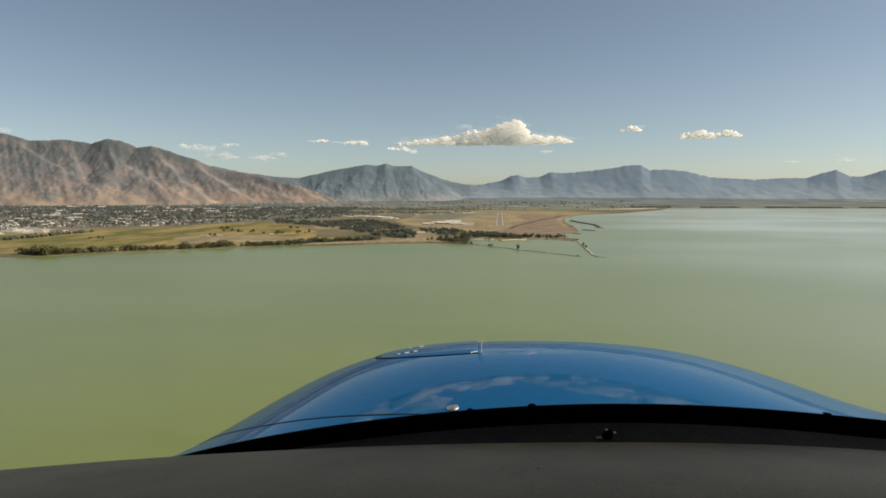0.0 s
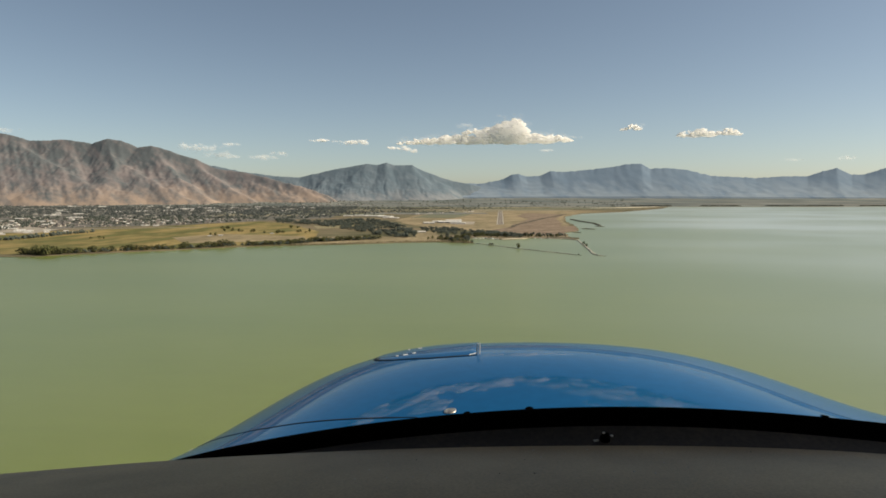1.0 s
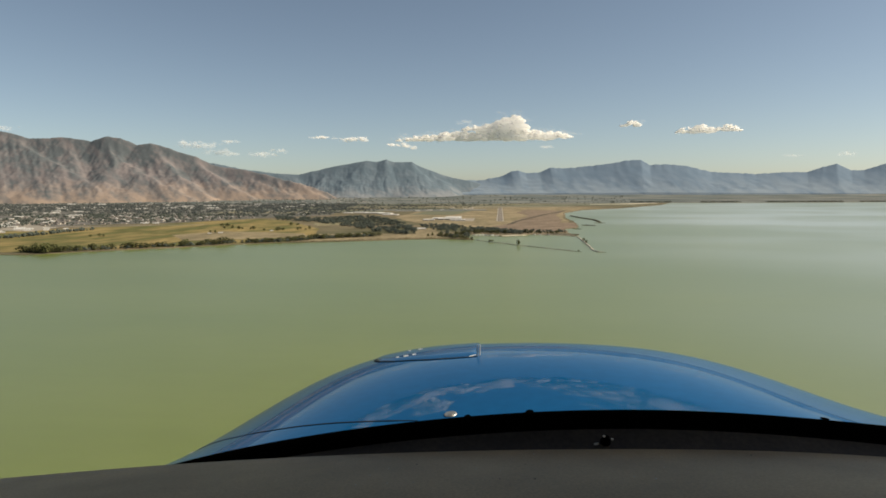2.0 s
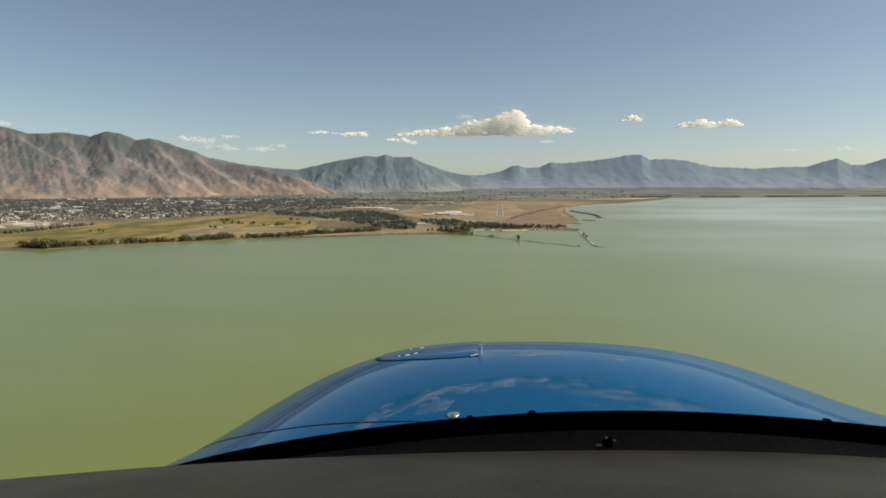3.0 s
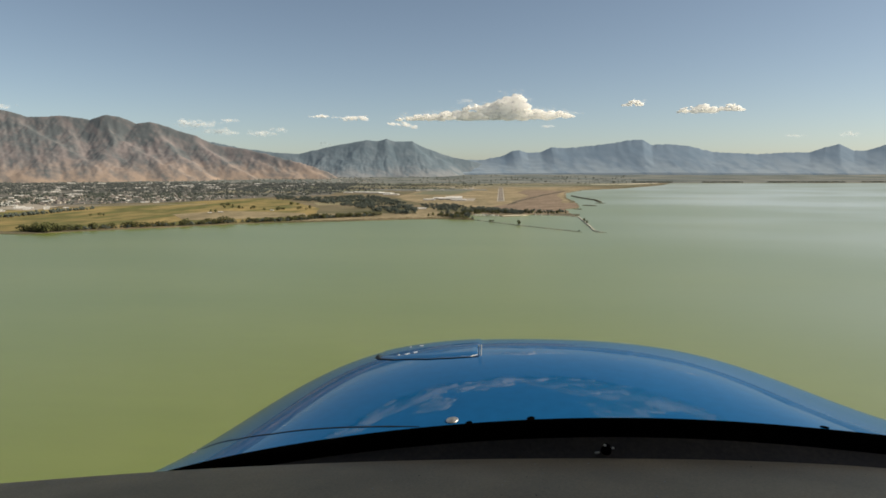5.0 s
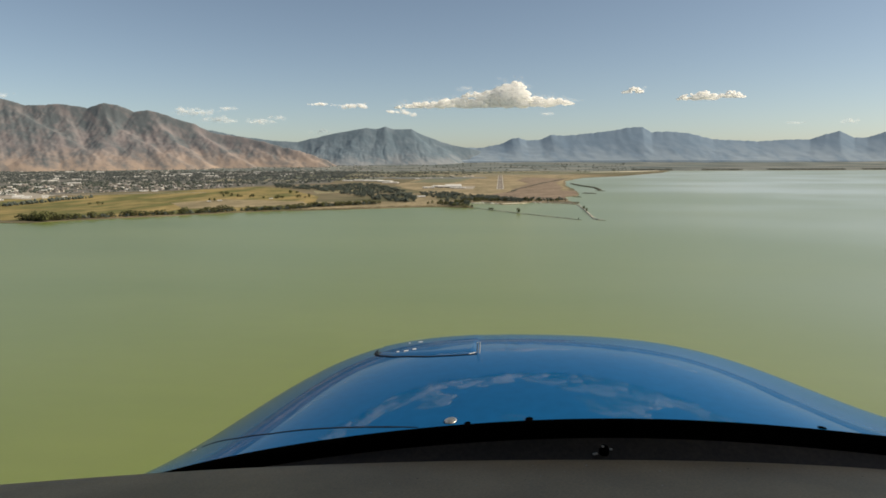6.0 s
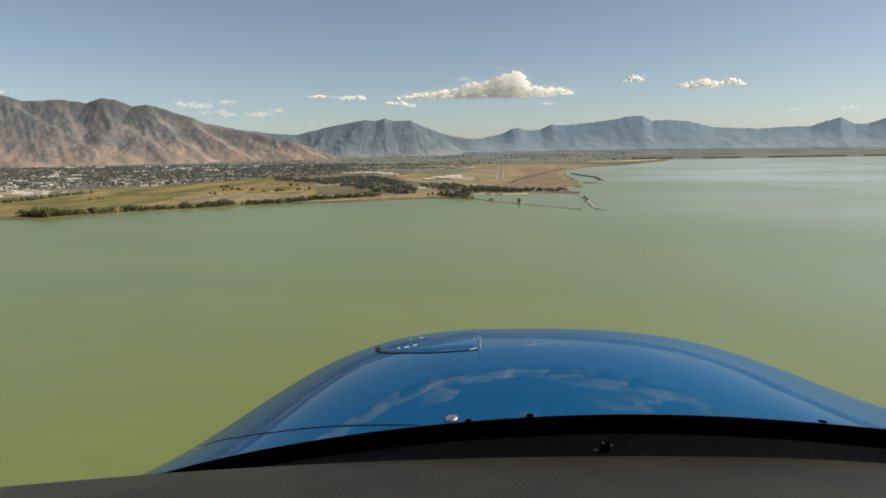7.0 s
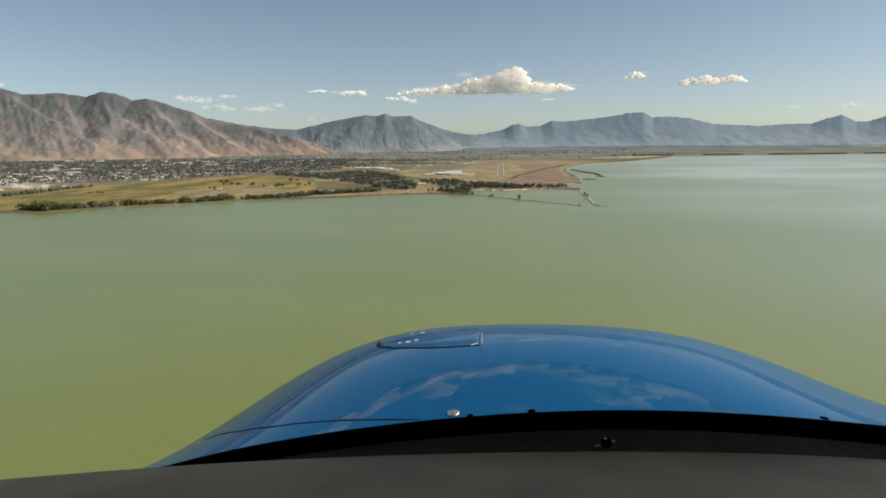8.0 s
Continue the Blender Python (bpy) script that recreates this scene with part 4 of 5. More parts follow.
def cabin():
    """Plain unseen lining, added to close the cabin above and behind the seat and to shade the panel top."""
    # the roof reaches past the door to block the sun; dark side shades the pad
    for name, x, y, z, sx, sy, sz in (("unseen_shade_roof", 0.47, -0.315, 0.36, 2.24, 2.39, 0.03), ("unseen_shade_side", -0.66, -0.5, -0.75, 0.03, 2.0, 1.1),
                                      ("door_lining", 0.97, -0.5, -0.85, 0.03, 2.0, 0.38), ("rear_lining", 0.15, -1.52, -0.75, 1.55, 0.03, 1.1)):
        bm = bmesh.new()
        box(bm, x, y, z, sx, sy, sz, 0, 0.008)
        part(name, bm, M_FELT if name == "unseen_shade_side" else M_LINING, plane, "plain unseen lining added to close and shade the cabin")


cabin()
rng = random.Random(4)
for k in range(26):
    x, y = rng.uniform(-0.15, 0.5), rng.uniform(0.60, 0.775)
    bm = bmesh.new()
    z = pad_z(x) + np.interp(y, [0.57, 0.62, 0.67, 0.71, 0.75, 0.78], [0.050, 0.040, 0.028, 0.018, 0.008, 0.0016])
    box(bm, x, y, float(z), rng.uniform(0.0006, 0.0016), rng.uniform(0.0006, 0.0018), 0.0004, rng.uniform(0, 90))
    part("lint", bm, M_LINT if k % 5 else M_FELT, plane)

# ======================= trees =======================


def tree_meshes(seed, broad):
    """Trunk with limbs, and a crown of clumps and loose leaves, one metre high."""
    rng = np.random.default_rng(seed)
    bm = bmesh.new()
    lean = rng.uniform(-0.05, 0.05, 2)
    tube(bm, [(0, 0, -0.03), (lean[0] * 0.3, lean[1] * 0.3, 0.2), (lean[0], lean[1], 0.55)], 0.028, 7)
    for k in range(5):
        a = k * 1.3 + rng.uniform(0, 0.6)
        r = broad * rng.uniform(0.25, 0.4)
        tube(bm, [(lean[0] * 0.4, lean[1] * 0.4, 0.2 + 0.05 * k), (r * math.cos(a), r * math.sin(a), 0.42 + 0.07 * k)], 0.011, 5)
    trunk = to_mesh(bm, "trunk")
    items = []
    for _ in range(46):
        a, v = rng.uniform(0, math.tau), rng.random()
        r = broad * 0.46 * math.sin(math.pi * (0.12 + 0.80 * v)) ** 0.7 * rng.uniform(0.35, 1.0)
        s = rng.uniform(0.05, 0.125)
        items.append((r * math.cos(a), r * math.sin(a), 0.14 + 0.8 * v, s * 1.15, s * 1.15, s * rng.uniform(0.6, 0.95)))
    for _ in range(60):
        a, v = rng.uniform(0, math.tau), rng.random()
        r = broad * 0.55 * math.sin(math.pi * (0.1 + 0.83 * v)) ** 0.6 * rng.uniform(0.8, 1.05)
        s = rng.uniform(0.015, 0.035)
        items.append((r * math.cos(a), r * math.sin(a), 0.12 + 0.86 * v, s, s, s * 0.6))
    crown = blobs("crown", ICO1, items, rng, 0.35)
    return trunk, crown


TREES = [tree_meshes(s, b) for s, b in ((1, 0.9), (2, 1.1), (3, 1.5), (4, 0.75), (5, 1.9))]
for tr, cr in TREES:
    tr.materials.append(M_BARK)
    cr.materials.append(M_LEAF)


def tree(x, y, height, kind, label, group, z=SHORE_Z, rng=random.Random(8)):
    ob = thing("tree", label, "tree", (x, y, z), rng.uniform(0, 360), group)
    ob.scale = (height, height, height * rng.uniform(0.85, 1.1))
    link_mesh("trunk", TREES[kind][0], None, ob)
    link_mesh("crown", TREES[kind][1], None, ob)
    return ob


def along(line, t):
    """The point at share t of a line's length."""
    seg = [math.dist(a, b) for a, b in zip(line, line[1:])]
    d = t * sum(seg)
    for (a, b), l in zip(zip(line, line[1:]), seg):
        if d <= l or (a, b) == (line[-2], line[-1]):
            return a[0] + (b[0] - a[0]) * d / l, a[1] + (b[1] - a[1]) * d / l
        d -= l


def woods(name, spots, label, mat, seed, shape=ICO1, lumps=6, wide=1.0, grain=1.0):
    """Many trees too far off to be told apart: lumpy crowns over short stems; spots: x, y, height."""
    r = np.random.default_rng(seed)
    items = []
    for x, y, h in spots:
        z = ground_z(x, y)
        for k in range(lumps):
            a, d = r.uniform(0, math.tau), r.uniform(0, 0.36) * h * wide
            s = r.uniform(0.16, 0.34) * h * grain
            items.append((x + d * math.cos(a), y + d * math.sin(a), z + h * r.uniform(0.22, 0.82) / (1 if wide < 2 else 1.6), s * wide * (1 if wide < 2 else 2.5), s * wide, s * r.uniform(0.7, 1.0)))
        items.append((x, y, z + h * 0.2, 0.07 * h, 0.07 * h, 0.3 * h))
    tagged(link_mesh(name, blobs(name, shape, items, r, 0.3, smooth=True), mat), label, "trees", kind="stuff")


rng = random.Random(21)
HEDGE = [(-615, 770), (-575, 775), (-510, 830), (-455, 868), (-400, 918), (-330, 960), (-300, 1010), (-210, 1080)]
for k in range(130):                                         # the row of trees behind the shore
    t = (k + rng.random()) / 130
    if noise.noise(Vector((t * 17, 0.3, 5))) < -0.3:
        continue
    x, y = along(HEDGE, t)
    tree(x + rng.uniform(-6, 6), y + rng.uniform(-10, 10), (4.2 + 5.0 * max(0, 0.55 + 1.3 * noise.noise(Vector((t * 34, 2, 8))))) * rng.uniform(0.75, 1.2), rng.choice((1, 2, 2, 4, 4)), "bushy green tree in the row behind the shore", "shore trees", rng=rng)
for k in range(30):                                          # the dense clump at the end of the meadow
    tree(-592 + rng.gauss(0, 19), 768 + rng.gauss(0, 10), rng.uniform(6, 11), rng.choice((1, 2, 4)), "bushy green tree in a dense lakeside clump", "shore trees", rng=rng)
for x, y, n, sp in ((-560, 1290, 5, 14), (-520, 1265, 4, 10), (-440, 1230, 5, 9), (-395, 1260, 4, 9), (-700, 1040, 3, 8), (-480, 1440, 6, 16), (-610, 1380, 4, 14), (-540, 1150, 3, 8)):
    for _ in range(n):
        tree(x + rng.gauss(0, sp), y + rng.gauss(0, sp), rng.uniform(4, 8), rng.choice((0, 1, 2)), "dark green tree standing in the meadow", "meadow trees", rng=rng)
woods("bushes", [(x + rng.uniform(-6, 6), y + rng.uniform(-9, 9), rng.uniform(2.6, 6.0)) for x, y in [along(HEDGE, t) for t in [rng.random() for _ in range(330)] if noise.noise(Vector((t * 17, 0.3, 5))) > -0.3]], "low bushes under the trees behind the shore", M_LEAF_DARK, 33, lumps=10, wide=1.5, grain=0.6)
woods("scrub", [(x + rng.uniform(-6, 6), y + rng.uniform(-16, 16), rng.uniform(1.2, 2.4)) for x, y in [along([(254, 2500), (134, 2035), (40, 1600), (20, 1440)], rng.random()) for _ in range(260)]], "dark low scrub along a ditch in the grassland", M_SCRUB, 31, lumps=3, wide=1.8)
HARBOUR = [(-75, 1080), (-60, 1120), (-36, 1165), (-5, 1150), (20, 1140), (46, 1150), (80, 1150), (118, 1160)]
for k in range(52):
    x, y = along(HARBOUR, (k + rng.random()) / 52)
    if 8 < x < 44 and rng.random() < 0.5:
        continue
    tree(x + rng.uniform(-5, 5), y + rng.uniform(-4, 22), rng.uniform(4.5, 9.5) * (1 if x < 50 else 0.7), rng.choice((0, 1, 2, 3)), "dark green tree beside the harbour", "harbour trees", rng=rng)
for x, y, h, s, z in ((26, 911, 7.5, 3, 0.4), (-12, 962, 4, 2, 0.4), (-16, 968, 3.5, 1, 0.4), (128, 985, 5.5, 0, 0.6), (127, 945, 5.5, 3, 0.6), (-45, 1008, 5, 1, 0.5), (-55, 1020, 6, 2, 0.5), (-66, 1030, 6, 1, 0.5), (-75, 1040, 7, 2, 0.5), (100, 818, 2.0, 2, 0.3)):
    tree(x, y, h, s, "lone green tree on the rocky breakwater", "breakwater trees", z, rng)


for _ in range(18):
    t = rng.random()
    tree(-58 - 60 * t + rng.gauss(0, 7), 1030 + 75 * t + rng.gauss(0, 12), rng.uniform(4.5, 8), rng.choice((0, 1, 2, 3)), "dark green tree beside the harbour", "harbour trees", rng=rng)


def inside(x, y, poly):
    hit = False
    for (xa, ya), (xb, yb) in zip(poly, poly[1:] + poly[:1]):
        if (ya > y) != (yb > y) and x < (xb - xa) * (y - ya) / (yb - ya) + xa:
            hit = not hit
    return hit


def fill(poly, count, r):
    xs, ys = [p[0] for p in poly], [p[1] for p in poly]
    out = []
    while len(out) < count:
        x, y = r.uniform(min(xs), max(xs)), r.uniform(min(ys), max(ys))
        if inside(x, y, poly):
            out.append((x, y))
    return out


r = random.Random(5)
WOODS = [([(-694, 1913), (-520, 1760), (-449, 1890), (-393, 1940), (-267, 1608), (-167, 1269), (-153, 1100), (-195, 1125), (-283, 1279), (-461, 1560), (-606, 1678)], 620),
         ([(-185, 1446), (-108, 1428), (-56, 1279), (-50, 1189), (-102, 1201), (-167, 1331)], 190), ([(-113, 1150), (-46, 1110), (-50, 1030), (-76, 1025), (-103, 1060)], 26),
         ([(-62, 1319), (-5, 1265), (44, 1164), (40, 1130), (-5, 1145), (-53, 1206)], 130)]
for k, (poly, count) in enumerate(WOODS):
    woods("woods", [(x, y, r.uniform(5, 9) if k == 0 else r.uniform(4, 8)) for x, y in fill(poly, count, r) if noise.noise(Vector((x / 45, y / 70, 3))) > (-0.32 if k == 0 else -0.24)], "dark green belt of trees between fields and airfield", M_LEAF_DARK, 20 + k, lumps=30, wide=1.9 if k == 0 else 1.4, grain=0.36)
woods("woods", [(x, y, r.uniform(3, 6)) for x, y in fill([(-40, 1300), (-50, 1200), (0, 1165), (60, 1165), (120, 1175), (122, 1215), (40, 1225)], 170, r)], "dark scrub behind the harbour", M_LEAF_DARK, 3)
TOWN = [(-1060, 1240), (-960, 1440), (-800, 1570), (-700, 1880), (-560, 2100), (-900, 4000), (-4700, 3850), (-2500, 1280)]
near_town, far_town = [], []
for x, y in fill(TOWN, 15000, r):
    (near_town if y < 2100 else far_town).append((x, y))
woods("woods", [(x, y, r.uniform(5, 10)) for x, y in near_town if noise.noise(Vector((x / 120, y / 120, 3))) > -0.1], "trees among the houses of the town", M_LEAF_DARK, 4, lumps=8, wide=1.6, grain=0.54)
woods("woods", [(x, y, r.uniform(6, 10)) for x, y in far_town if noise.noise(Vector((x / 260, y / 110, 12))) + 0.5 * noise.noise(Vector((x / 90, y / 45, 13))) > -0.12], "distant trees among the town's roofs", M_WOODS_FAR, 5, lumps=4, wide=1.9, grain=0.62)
PLAIN = [(-560, 2100), (-330, 2350), (-300, 3300), (450, 3300), (900, 3700), (1400, 4250), (-900, 4200)]
woods("woods", [(x, y, r.uniform(1.2, 2.4)) for x, y in fill(PLAIN, 1500, r) if noise.noise(Vector((x / 380, y / 60, 7))) > 0.08], "scattered scrub and tree rows on the plain", M_SCRUB, 6, lumps=4, wide=3.0, grain=0.9)
rows_of = random.Random(57)
spots = []
for _ in range(46):                                          # tree rows and farmyards between the fields
    x, y = rows_of.uniform(-1000, 100), rows_of.uniform(2150, 3900)
    if x > -330 + 0.22 * (y - 2150) and y < 3350:
        continue
    long, lean = rows_of.uniform(40, 260), rows_of.uniform(-0.10, 0.10)
    for _ in range(int(long / 5)):
        d = rows_of.uniform(-long, long)
        spots.append((x + d, y + lean * d + rows_of.gauss(0, 7), rows_of.uniform(3, 7)))
spots += [(x, y, rows_of.uniform(4, 8)) for x, y in fill([(-1000, 2150), (-560, 2120), (-470, 2350), (-600, 3000), (-750, 3900), (-1500, 3900)], 800, rows_of) if noise.noise(Vector((x / 200, y / 90, 31))) > -0.16]
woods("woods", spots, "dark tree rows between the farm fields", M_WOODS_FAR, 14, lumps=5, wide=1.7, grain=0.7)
woods("woods", [(x, 4215 + 0.11 * (x - 1000) + r.uniform(8, 60), r.uniform(4, 10)) for x in [r.uniform(700, 4200) for _ in range(2400)] if noise.noise(Vector((x / 220, 0, 4))) > -0.1], "dark line of trees along the far shore", M_SCRUB, 7, lumps=3)
r2 = random.Random(91)
spots = []
while len(spots) < 1900:
    x, y = r2.uniform(-4300, 900), r2.uniform(3650, 4700)
    v = bench_share(x, y)[0]
    if 0 < v < 0.75 and noise.noise(Vector((x / 300, y / 50, 2))) > (-0.5 if x < -900 else 0.05):
        spots.append((x, y, r2.uniform(4, 8)))
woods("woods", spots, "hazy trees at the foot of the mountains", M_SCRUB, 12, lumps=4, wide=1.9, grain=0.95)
for bx, by, n in ((-1010, 1010, 90),):                       # the dark tree row beside the big pale roofs
    woods("woods", [(-830 - 14 * t + r.uniform(-9, 9), 985 + 240 * t + r.uniform(-8, 8), r.uniform(4, 8)) for t in [r.random() for _ in range(n)]], "dark row of trees at the edge of the town", M_LEAF_DARK, 8)
woods("reeds", [(x, y, r.uniform(1.2, 2.4)) for x, y in [(lambda q: (q[0] + r.uniform(-3, 3), q[1] + r.uniform(0, 14)))(along([(-320, 938), (-249, 965), (-167, 1008), (-105, 1026), (-48, 1008)], r.random())) for _ in range(420)]],
      "low reeds and scrub along the shore", M_BANK, 9, lumps=3)

# ======================= buildings =======================


def gable_mesh(w, d, h, over):
    """A pitched roof of one by one piece with eaves."""
    bm = bmesh.new()
    a = [bm.verts.new(p) for p in ((-w / 2 - over, -d / 2 - over, 0), (w / 2 + over, -d / 2 - over, 0), (w / 2 + over, d / 2 + over, 0), (-w / 2 - over, d / 2 + over, 0), (-w / 2 - over, 0, h), (w / 2 + over, 0, h))]
    for f in ((0, 1, 5, 4), (2, 3, 4, 5), (0, 4, 3), (1, 2, 5), (0, 3, 2, 1)):
        bm.faces.new([a[i] for i in f])
    return bm


def hall(x, y, w, d, h, turn, label, name="hall", roof=None, doors=0):
    """A large shed: walls, a low roof with a raised edge, and doors in its front."""
    h *= 0.55
    ob = thing(name, label, name.replace("_", " "), (x, y, SHORE_Z + 0.1), turn + (20 if name == "warehouse" else 8))
    bm = bmesh.new()
    box(bm, 0, 0, -0.5, w, d, h + 0.5, 0, 0.05)
    part("wall", bm, M_WALL_PALE, ob)
    bm = gable_mesh(w, d, h * 0.5, 0.4)
    bmesh.ops.translate(bm, vec=(0, 0, h + 0.004), verts=bm.verts)
    part("roof", bm, roof or M_ROOF_WHITE, ob)
    for k in range(doors):
        bm = bmesh.new()
        box(bm, -w / 2 + w * (k + 0.5) / doors, -d / 2 - 0.05, 0, w / doors * 0.7, 0.12, h * 0.75, 0, 0.02)
        part("door", bm, M_DOOR, ob)
    return ob


for x, y, w, d, h, t, n in ((-138, 1725, 64, 28, 7, 3, 4), (-135, 1830, 46, 22, 6, 3, 3), (-176, 1770, 26, 20, 5, 3, 2), (-190, 1680, 30, 16, 5, 8, 2), (-112, 1672, 40, 14, 4, 3, 3)):
    hall(x, y, w, d, h, t, "white-roofed hangar beside the runway", "hangar", doors=n)
for x, y, w, d, h in ((-545, 2250, 34, 30, 4), (-500, 2260, 50, 40, 5), (-445, 2230, 60, 40, 5), (-395, 2170, 46, 36, 5), (-350, 2060, 34, 22, 4), (-375, 2060, 16, 20, 4)):
    hall(x, y, w, d, h, -20, "long white greenhouse beyond the trees", "greenhouse")
for x, y, w, d, h, t in ((-1646, 2785, 90, 50, 8, 15), (-1570, 2897, 110, 60, 8, 15), (-1669, 3253, 130, 60, 9, 15), (-1613, 3401, 110, 60, 9, 15), (-1659, 2212, 90, 40, 6, 15), (-1512, 1887, 80, 30, 6, 15), (-1418, 1997, 90, 36, 6, 15),
                         (-880, 1500, 34, 12, 4, 10), (-850, 1498, 26, 12, 4, 10), (-2409, 3652, 70, 40, 14, 10), (-2640, 3700, 80, 40, 14, 10), (-827, 2354, 60, 26, 5, 10), (-700, 2200, 50, 20, 5, 10), (-648, 2066, 46, 20, 5, 10)):
    hall(x, y, w * 0.55, d * 0.7, h * 0.8, t, "large pale-roofed building in the town", "warehouse")
for x, y, w, d, h, t in ((-1900, 3500, 70, 40, 9, 10), (-1300, 3300, 60, 40, 8, 10), (-1150, 3600, 60, 40, 8, 8), (-1450, 3700, 80, 40, 9, 8), (-2160, 3750, 70, 40, 10, 10), (-1000, 2900, 80, 30, 6, 10), (-1250, 2700, 90, 36, 6, 10),
                         (-2050, 3000, 110, 40, 8, 12), (-1900, 2600, 80, 36, 7, 12), (-1750, 2000, 70, 30, 6, 12), (-1300, 1700, 70, 24, 5, 18), (-1180, 1420, 60, 20, 5, 20)):
    hall(x, y, w * 0.55, d * 0.7, h * 0.8, t, "large pale-roofed building in the town", "warehouse")
for x, y, w, d, h, t in ((-960, 1140, 24, 12, 4, 22), (-985, 1165, 18, 10, 4, 22), (-956, 1200, 30, 14, 5, 22), (-925, 1215, 22, 12, 4, 22), (-1000, 1230, 34, 14, 5, 22), (-960, 1262, 26, 14, 5, 22), (-915, 1260, 20, 12, 4, 22),
                         (-1040, 1200, 28, 12, 4, 22), (-1090, 1260, 34, 14, 4, 22), (-866, 1218, 24, 10, 4, 22)):
    hall(x, y, w * 0.45, d * 0.8, h * 0.7, t, "pale lakeside storage building at the edge of the town", "warehouse")
for x, y, w, d, h, t in ((-524, 1146, 8, 6, 2.4, 15), (-537, 1128, 6, 5, 2.2, 15), (-447, 1206, 6, 5, 2.4, 5), (-159, 1275, 16, 9, 4, 12)):
    hall(x, y, w, d, h, t, "small white shed in the lakeside meadow", "shed")
for x, y, w, d, h, t in ((-285, 2551, 26, 10, 4, 2), (-240, 2600, 14, 8, 4, 2), (-213, 2816, 22, 10, 4, 2), (-150, 2700, 12, 8, 4, 2), (-130, 2823, 24, 10, 4, 2), (-320, 2450, 16, 8, 4, 2)):
    hall(x, y, w, d, h, t, "small white building beside the airfield", "shed")

rs = random.Random(23)
slab("yard", [(-930, 1180), (-985, 1330), (-1330, 1600), (-1560, 1620), (-1240, 1270)], 0.92, 0.3, M_ROAD, "pale paved yard between the storage buildings", "yard", rough=6, step=20, seed=24)
for k in range(22):
    u, v = rs.random(), rs.random()
    hall(-975 - 420 * u - 60 * v, 1225 + 330 * u + 60 * v, rs.uniform(14, 36), rs.uniform(8, 12), rs.uniform(3.2, 4.4), rs.uniform(-4, 8), "low pale-roofed storage building at the edge of the town", "warehouse")
rh = random.Random(19)
for x, y in fill([(-900, 2250), (-950, 3900), (-3300, 3750), (-2300, 2300)], 34, rh):
    hall(x, y, rh.uniform(22, 58), rh.uniform(12, 22), rh.uniform(4, 6), rh.uniform(5, 18), "long pale-roofed building in the town", "warehouse")


def house_meshes(w, d, h, cover=M_ROOF_GREY):
    bm = bmesh.new()
    box(bm, 0, 0, -0.4, w, d, h + 0.4, 0, 0.03)
    wall = to_mesh(bm, "wall")
    wall.materials.append(M_WALL_HOUSE)
    bm = gable_mesh(w, d, h * 0.5, 0.4)
    bmesh.ops.translate(bm, vec=(0, 0, h + 0.004), verts=bm.verts)
    roof = to_mesh(bm, "roof")
    roof.materials.append(cover)
    return wall, roof


HOUSES = [house_meshes(9, 7, 2.8), house_meshes(11, 8, 2.7), house_meshes(8, 7, 4.2), house_meshes(11, 8, 2.9, M_ROOF_WHITE), house_meshes(14, 9, 3.2, M_ROOF_WHITE)]
r = random.Random(77)
for x, y in fill([(-1060, 1330), (-960, 1440), (-800, 1570), (-720, 1860), (-1000, 2000), (-1500, 1900), (-1500, 1450)], 250, r):
    ob = thing("house", "small pale-walled house among town trees", "house", (x, y, SHORE_Z + 0.1), r.choice((15, 105)) + r.uniform(-6, 6), "town houses")
    wall, roof = r.choice(HOUSES[:3] * 3 + HOUSES[3:])
    link_mesh("wall", wall, None, ob)
    link_mesh("roof", roof, None, ob)


def far_houses(spots, r):
    verts, faces = [], []
    for x, y in spots:
        w, d, h = r.uniform(8, 19), r.uniform(7, 11), r.uniform(2.6, 3.8)
        a = math.radians(r.choice((15, 105)) + r.uniform(-5, 5))
        c, s = math.cos(a), math.sin(a)
        k = len(verts)
        for z in (SHORE_Z, h):
            for px, py in ((-w, -d), (w, -d), (w, d), (-w, d)):
                verts.append((x + (px * c - py * s) / 2, y + (px * s + py * c) / 2, z + ground_z(x, y) - SHORE_Z))
        for px in (-w, w):
            verts.append((x + px * c / 2, y + px * s / 2, h * 1.4 + ground_z(x, y) - SHORE_Z))
        faces += [(k, k + 1, k + 5, k + 4), (k + 1, k + 2, k + 6, k + 5), (k + 2, k + 3, k + 7, k + 6), (k + 3, k, k + 4, k + 7),
                  (k + 4, k + 5, k + 9, k + 8), (k + 6, k + 7, k + 8, k + 9), (k + 4, k + 8, k + 7), (k + 5, k + 6, k + 9)]
    tagged(link_mesh("distant_houses", raw_mesh("distant_houses", verts, faces), M_WALL_PALE), "far-off pale houses of the town", "houses", kind="stuff")


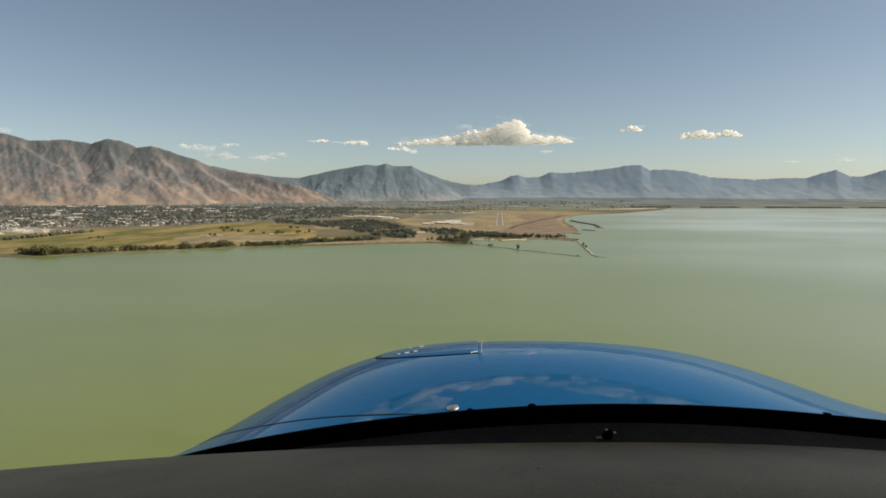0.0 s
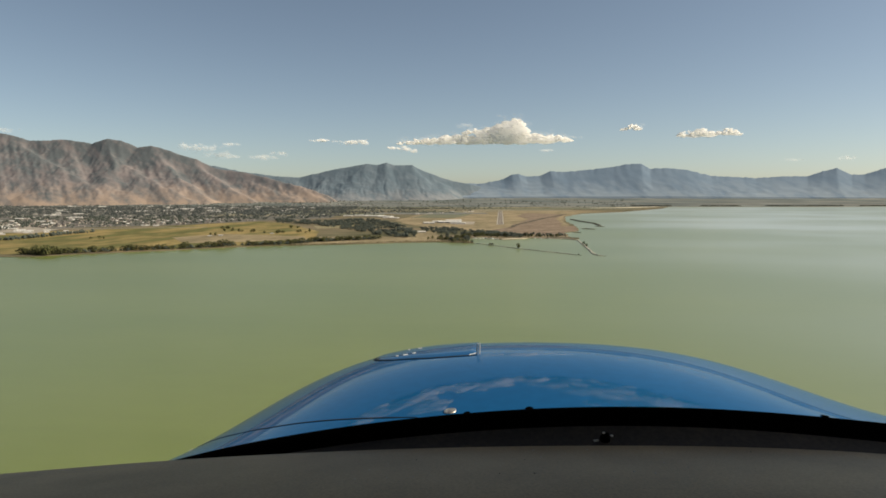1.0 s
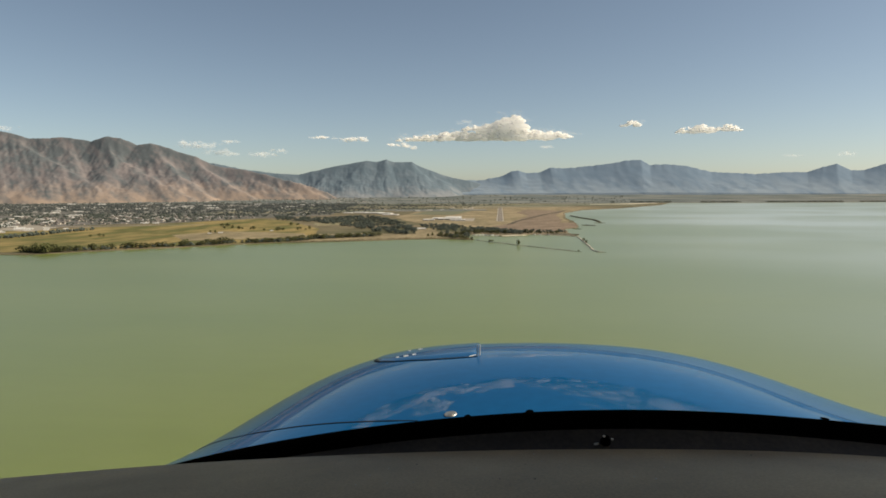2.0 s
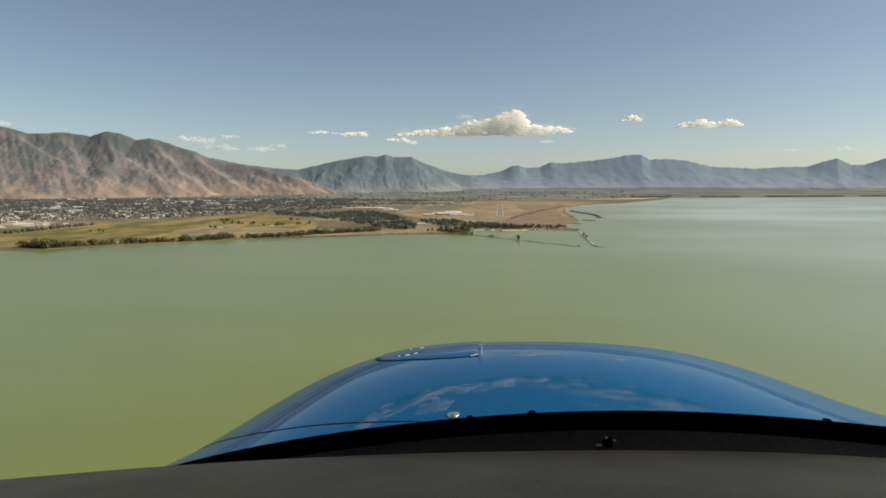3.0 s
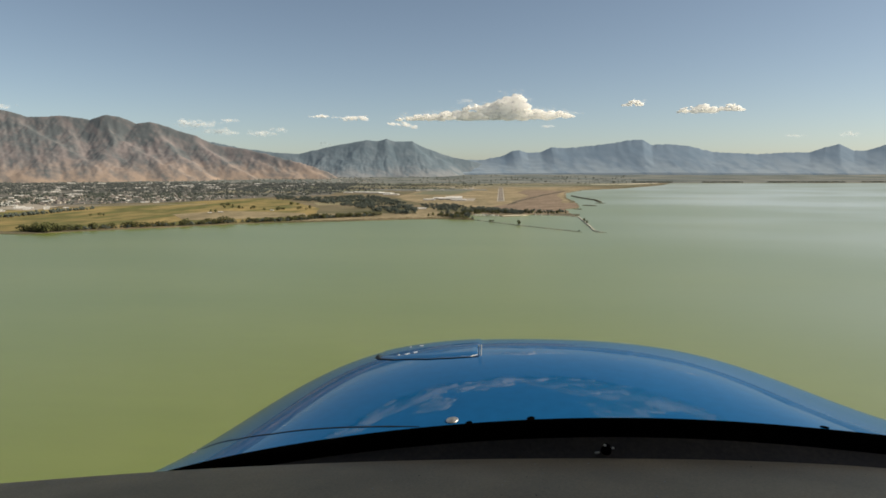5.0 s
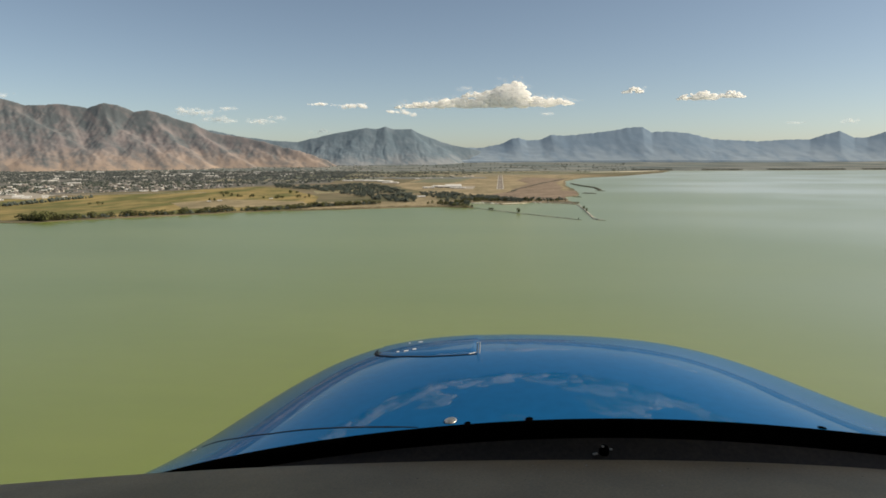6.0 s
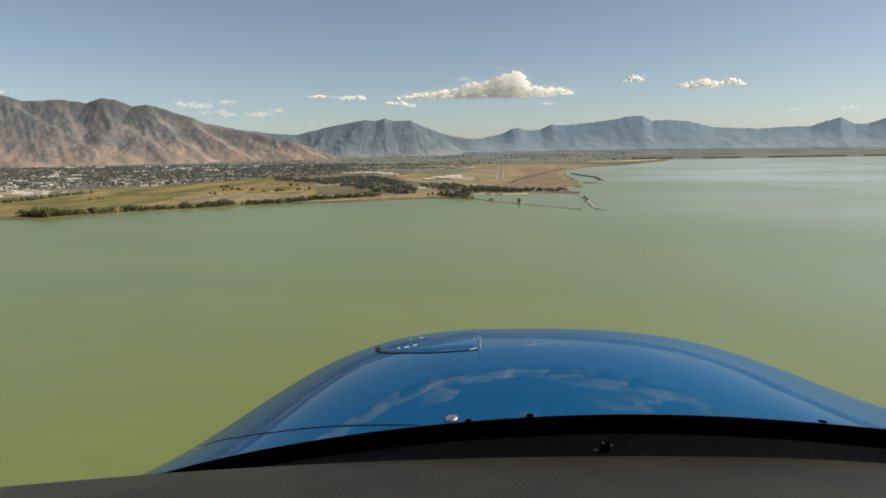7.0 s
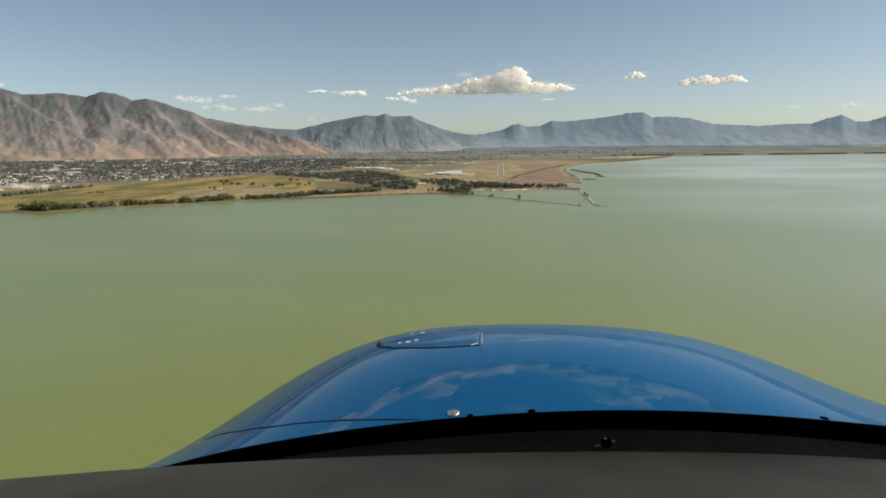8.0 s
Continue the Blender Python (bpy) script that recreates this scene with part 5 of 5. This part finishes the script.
far_houses([p for p in fill(TOWN, 330, r) if p[1] > 1700] + [p for p in fill([(-4000, 3700), (-800, 3950), (-900, 4250), (-3800, 4000)], 130, r)], r)


# ======================= the harbour =======================


def boat(x, y, size, turn):
    """A small motor boat: a pointed hull with a cabin."""
    ob = thing("boat", "small white motor boat moored in the harbour", "boat", (x, y, 0.0), turn, "harbour boats")
    bm = bmesh.new()
    rings = []
    for t, w in ((0, 0.7), (0.35, 1.0), (0.7, 0.8), (0.92, 0.3), (1.0, 0.03)):
        z1 = 0.16 + 0.06 * t
        rings.append([bm.verts.new(((t - 0.5) * size, s * w * 0.17 * size * k, z)) for s, k, z in ((-1, 0.6, -0.06 * size), (-1, 1, z1 * size), (1, 1, z1 * size), (1, 0.6, -0.06 * size))])
    for a, b in zip(rings, rings[1:]):
        for k in range(4):
            bm.faces.new((a[k], a[(k + 1) % 4], b[(k + 1) % 4], b[k]))
    bm.faces.new(rings[0])
    bm.faces.new(rings[-1][::-1])
    part("hull", bm, M_HULL, ob)
    bm = bmesh.new()
    box(bm, 0.02 * size, 0, 0.17 * size, 0.3 * size, 0.22 * size, 0.14 * size, 0, 0.02 * size)
    part("cabin", bm, M_WALL_PALE, ob)


r = random.Random(13)
for x, y, t in ((-44, 1108, 20), (-38, 1112, 25), (-31, 1118, 22), (-24, 1112, 160), (-14, 1105, 20), (-6, 1098, 15), (62, 1122, 80), (70, 1120, 85), (84, 1116, 95)):
    boat(x + r.uniform(-1, 1), y + r.uniform(-2, 2), r.uniform(6, 9), t)
for x, y, l, t in ((-34, 1102, 34, 20), (-12, 1092, 26, 18)):
    dock = thing("dock", "weathered wooden dock in the harbour", "dock", (x, y, 0.0), t, "harbour docks")
    bm = bmesh.new()
    box(bm, 0, 0, 0.35, l, 2.2, 0.25, 0, 0.03)
    part("deck", bm, M_DECKING, dock)
    for k in range(6):
        for sy in (-0.9, 0.9):
            bm = bmesh.new()
            tube(bm, [(-l / 2 + 1 + k * (l - 2) / 5, sy, -1.0), (-l / 2 + 1 + k * (l - 2) / 5, sy, 0.9)], 0.14, 8)
            part("pile", bm, M_BARK, dock)
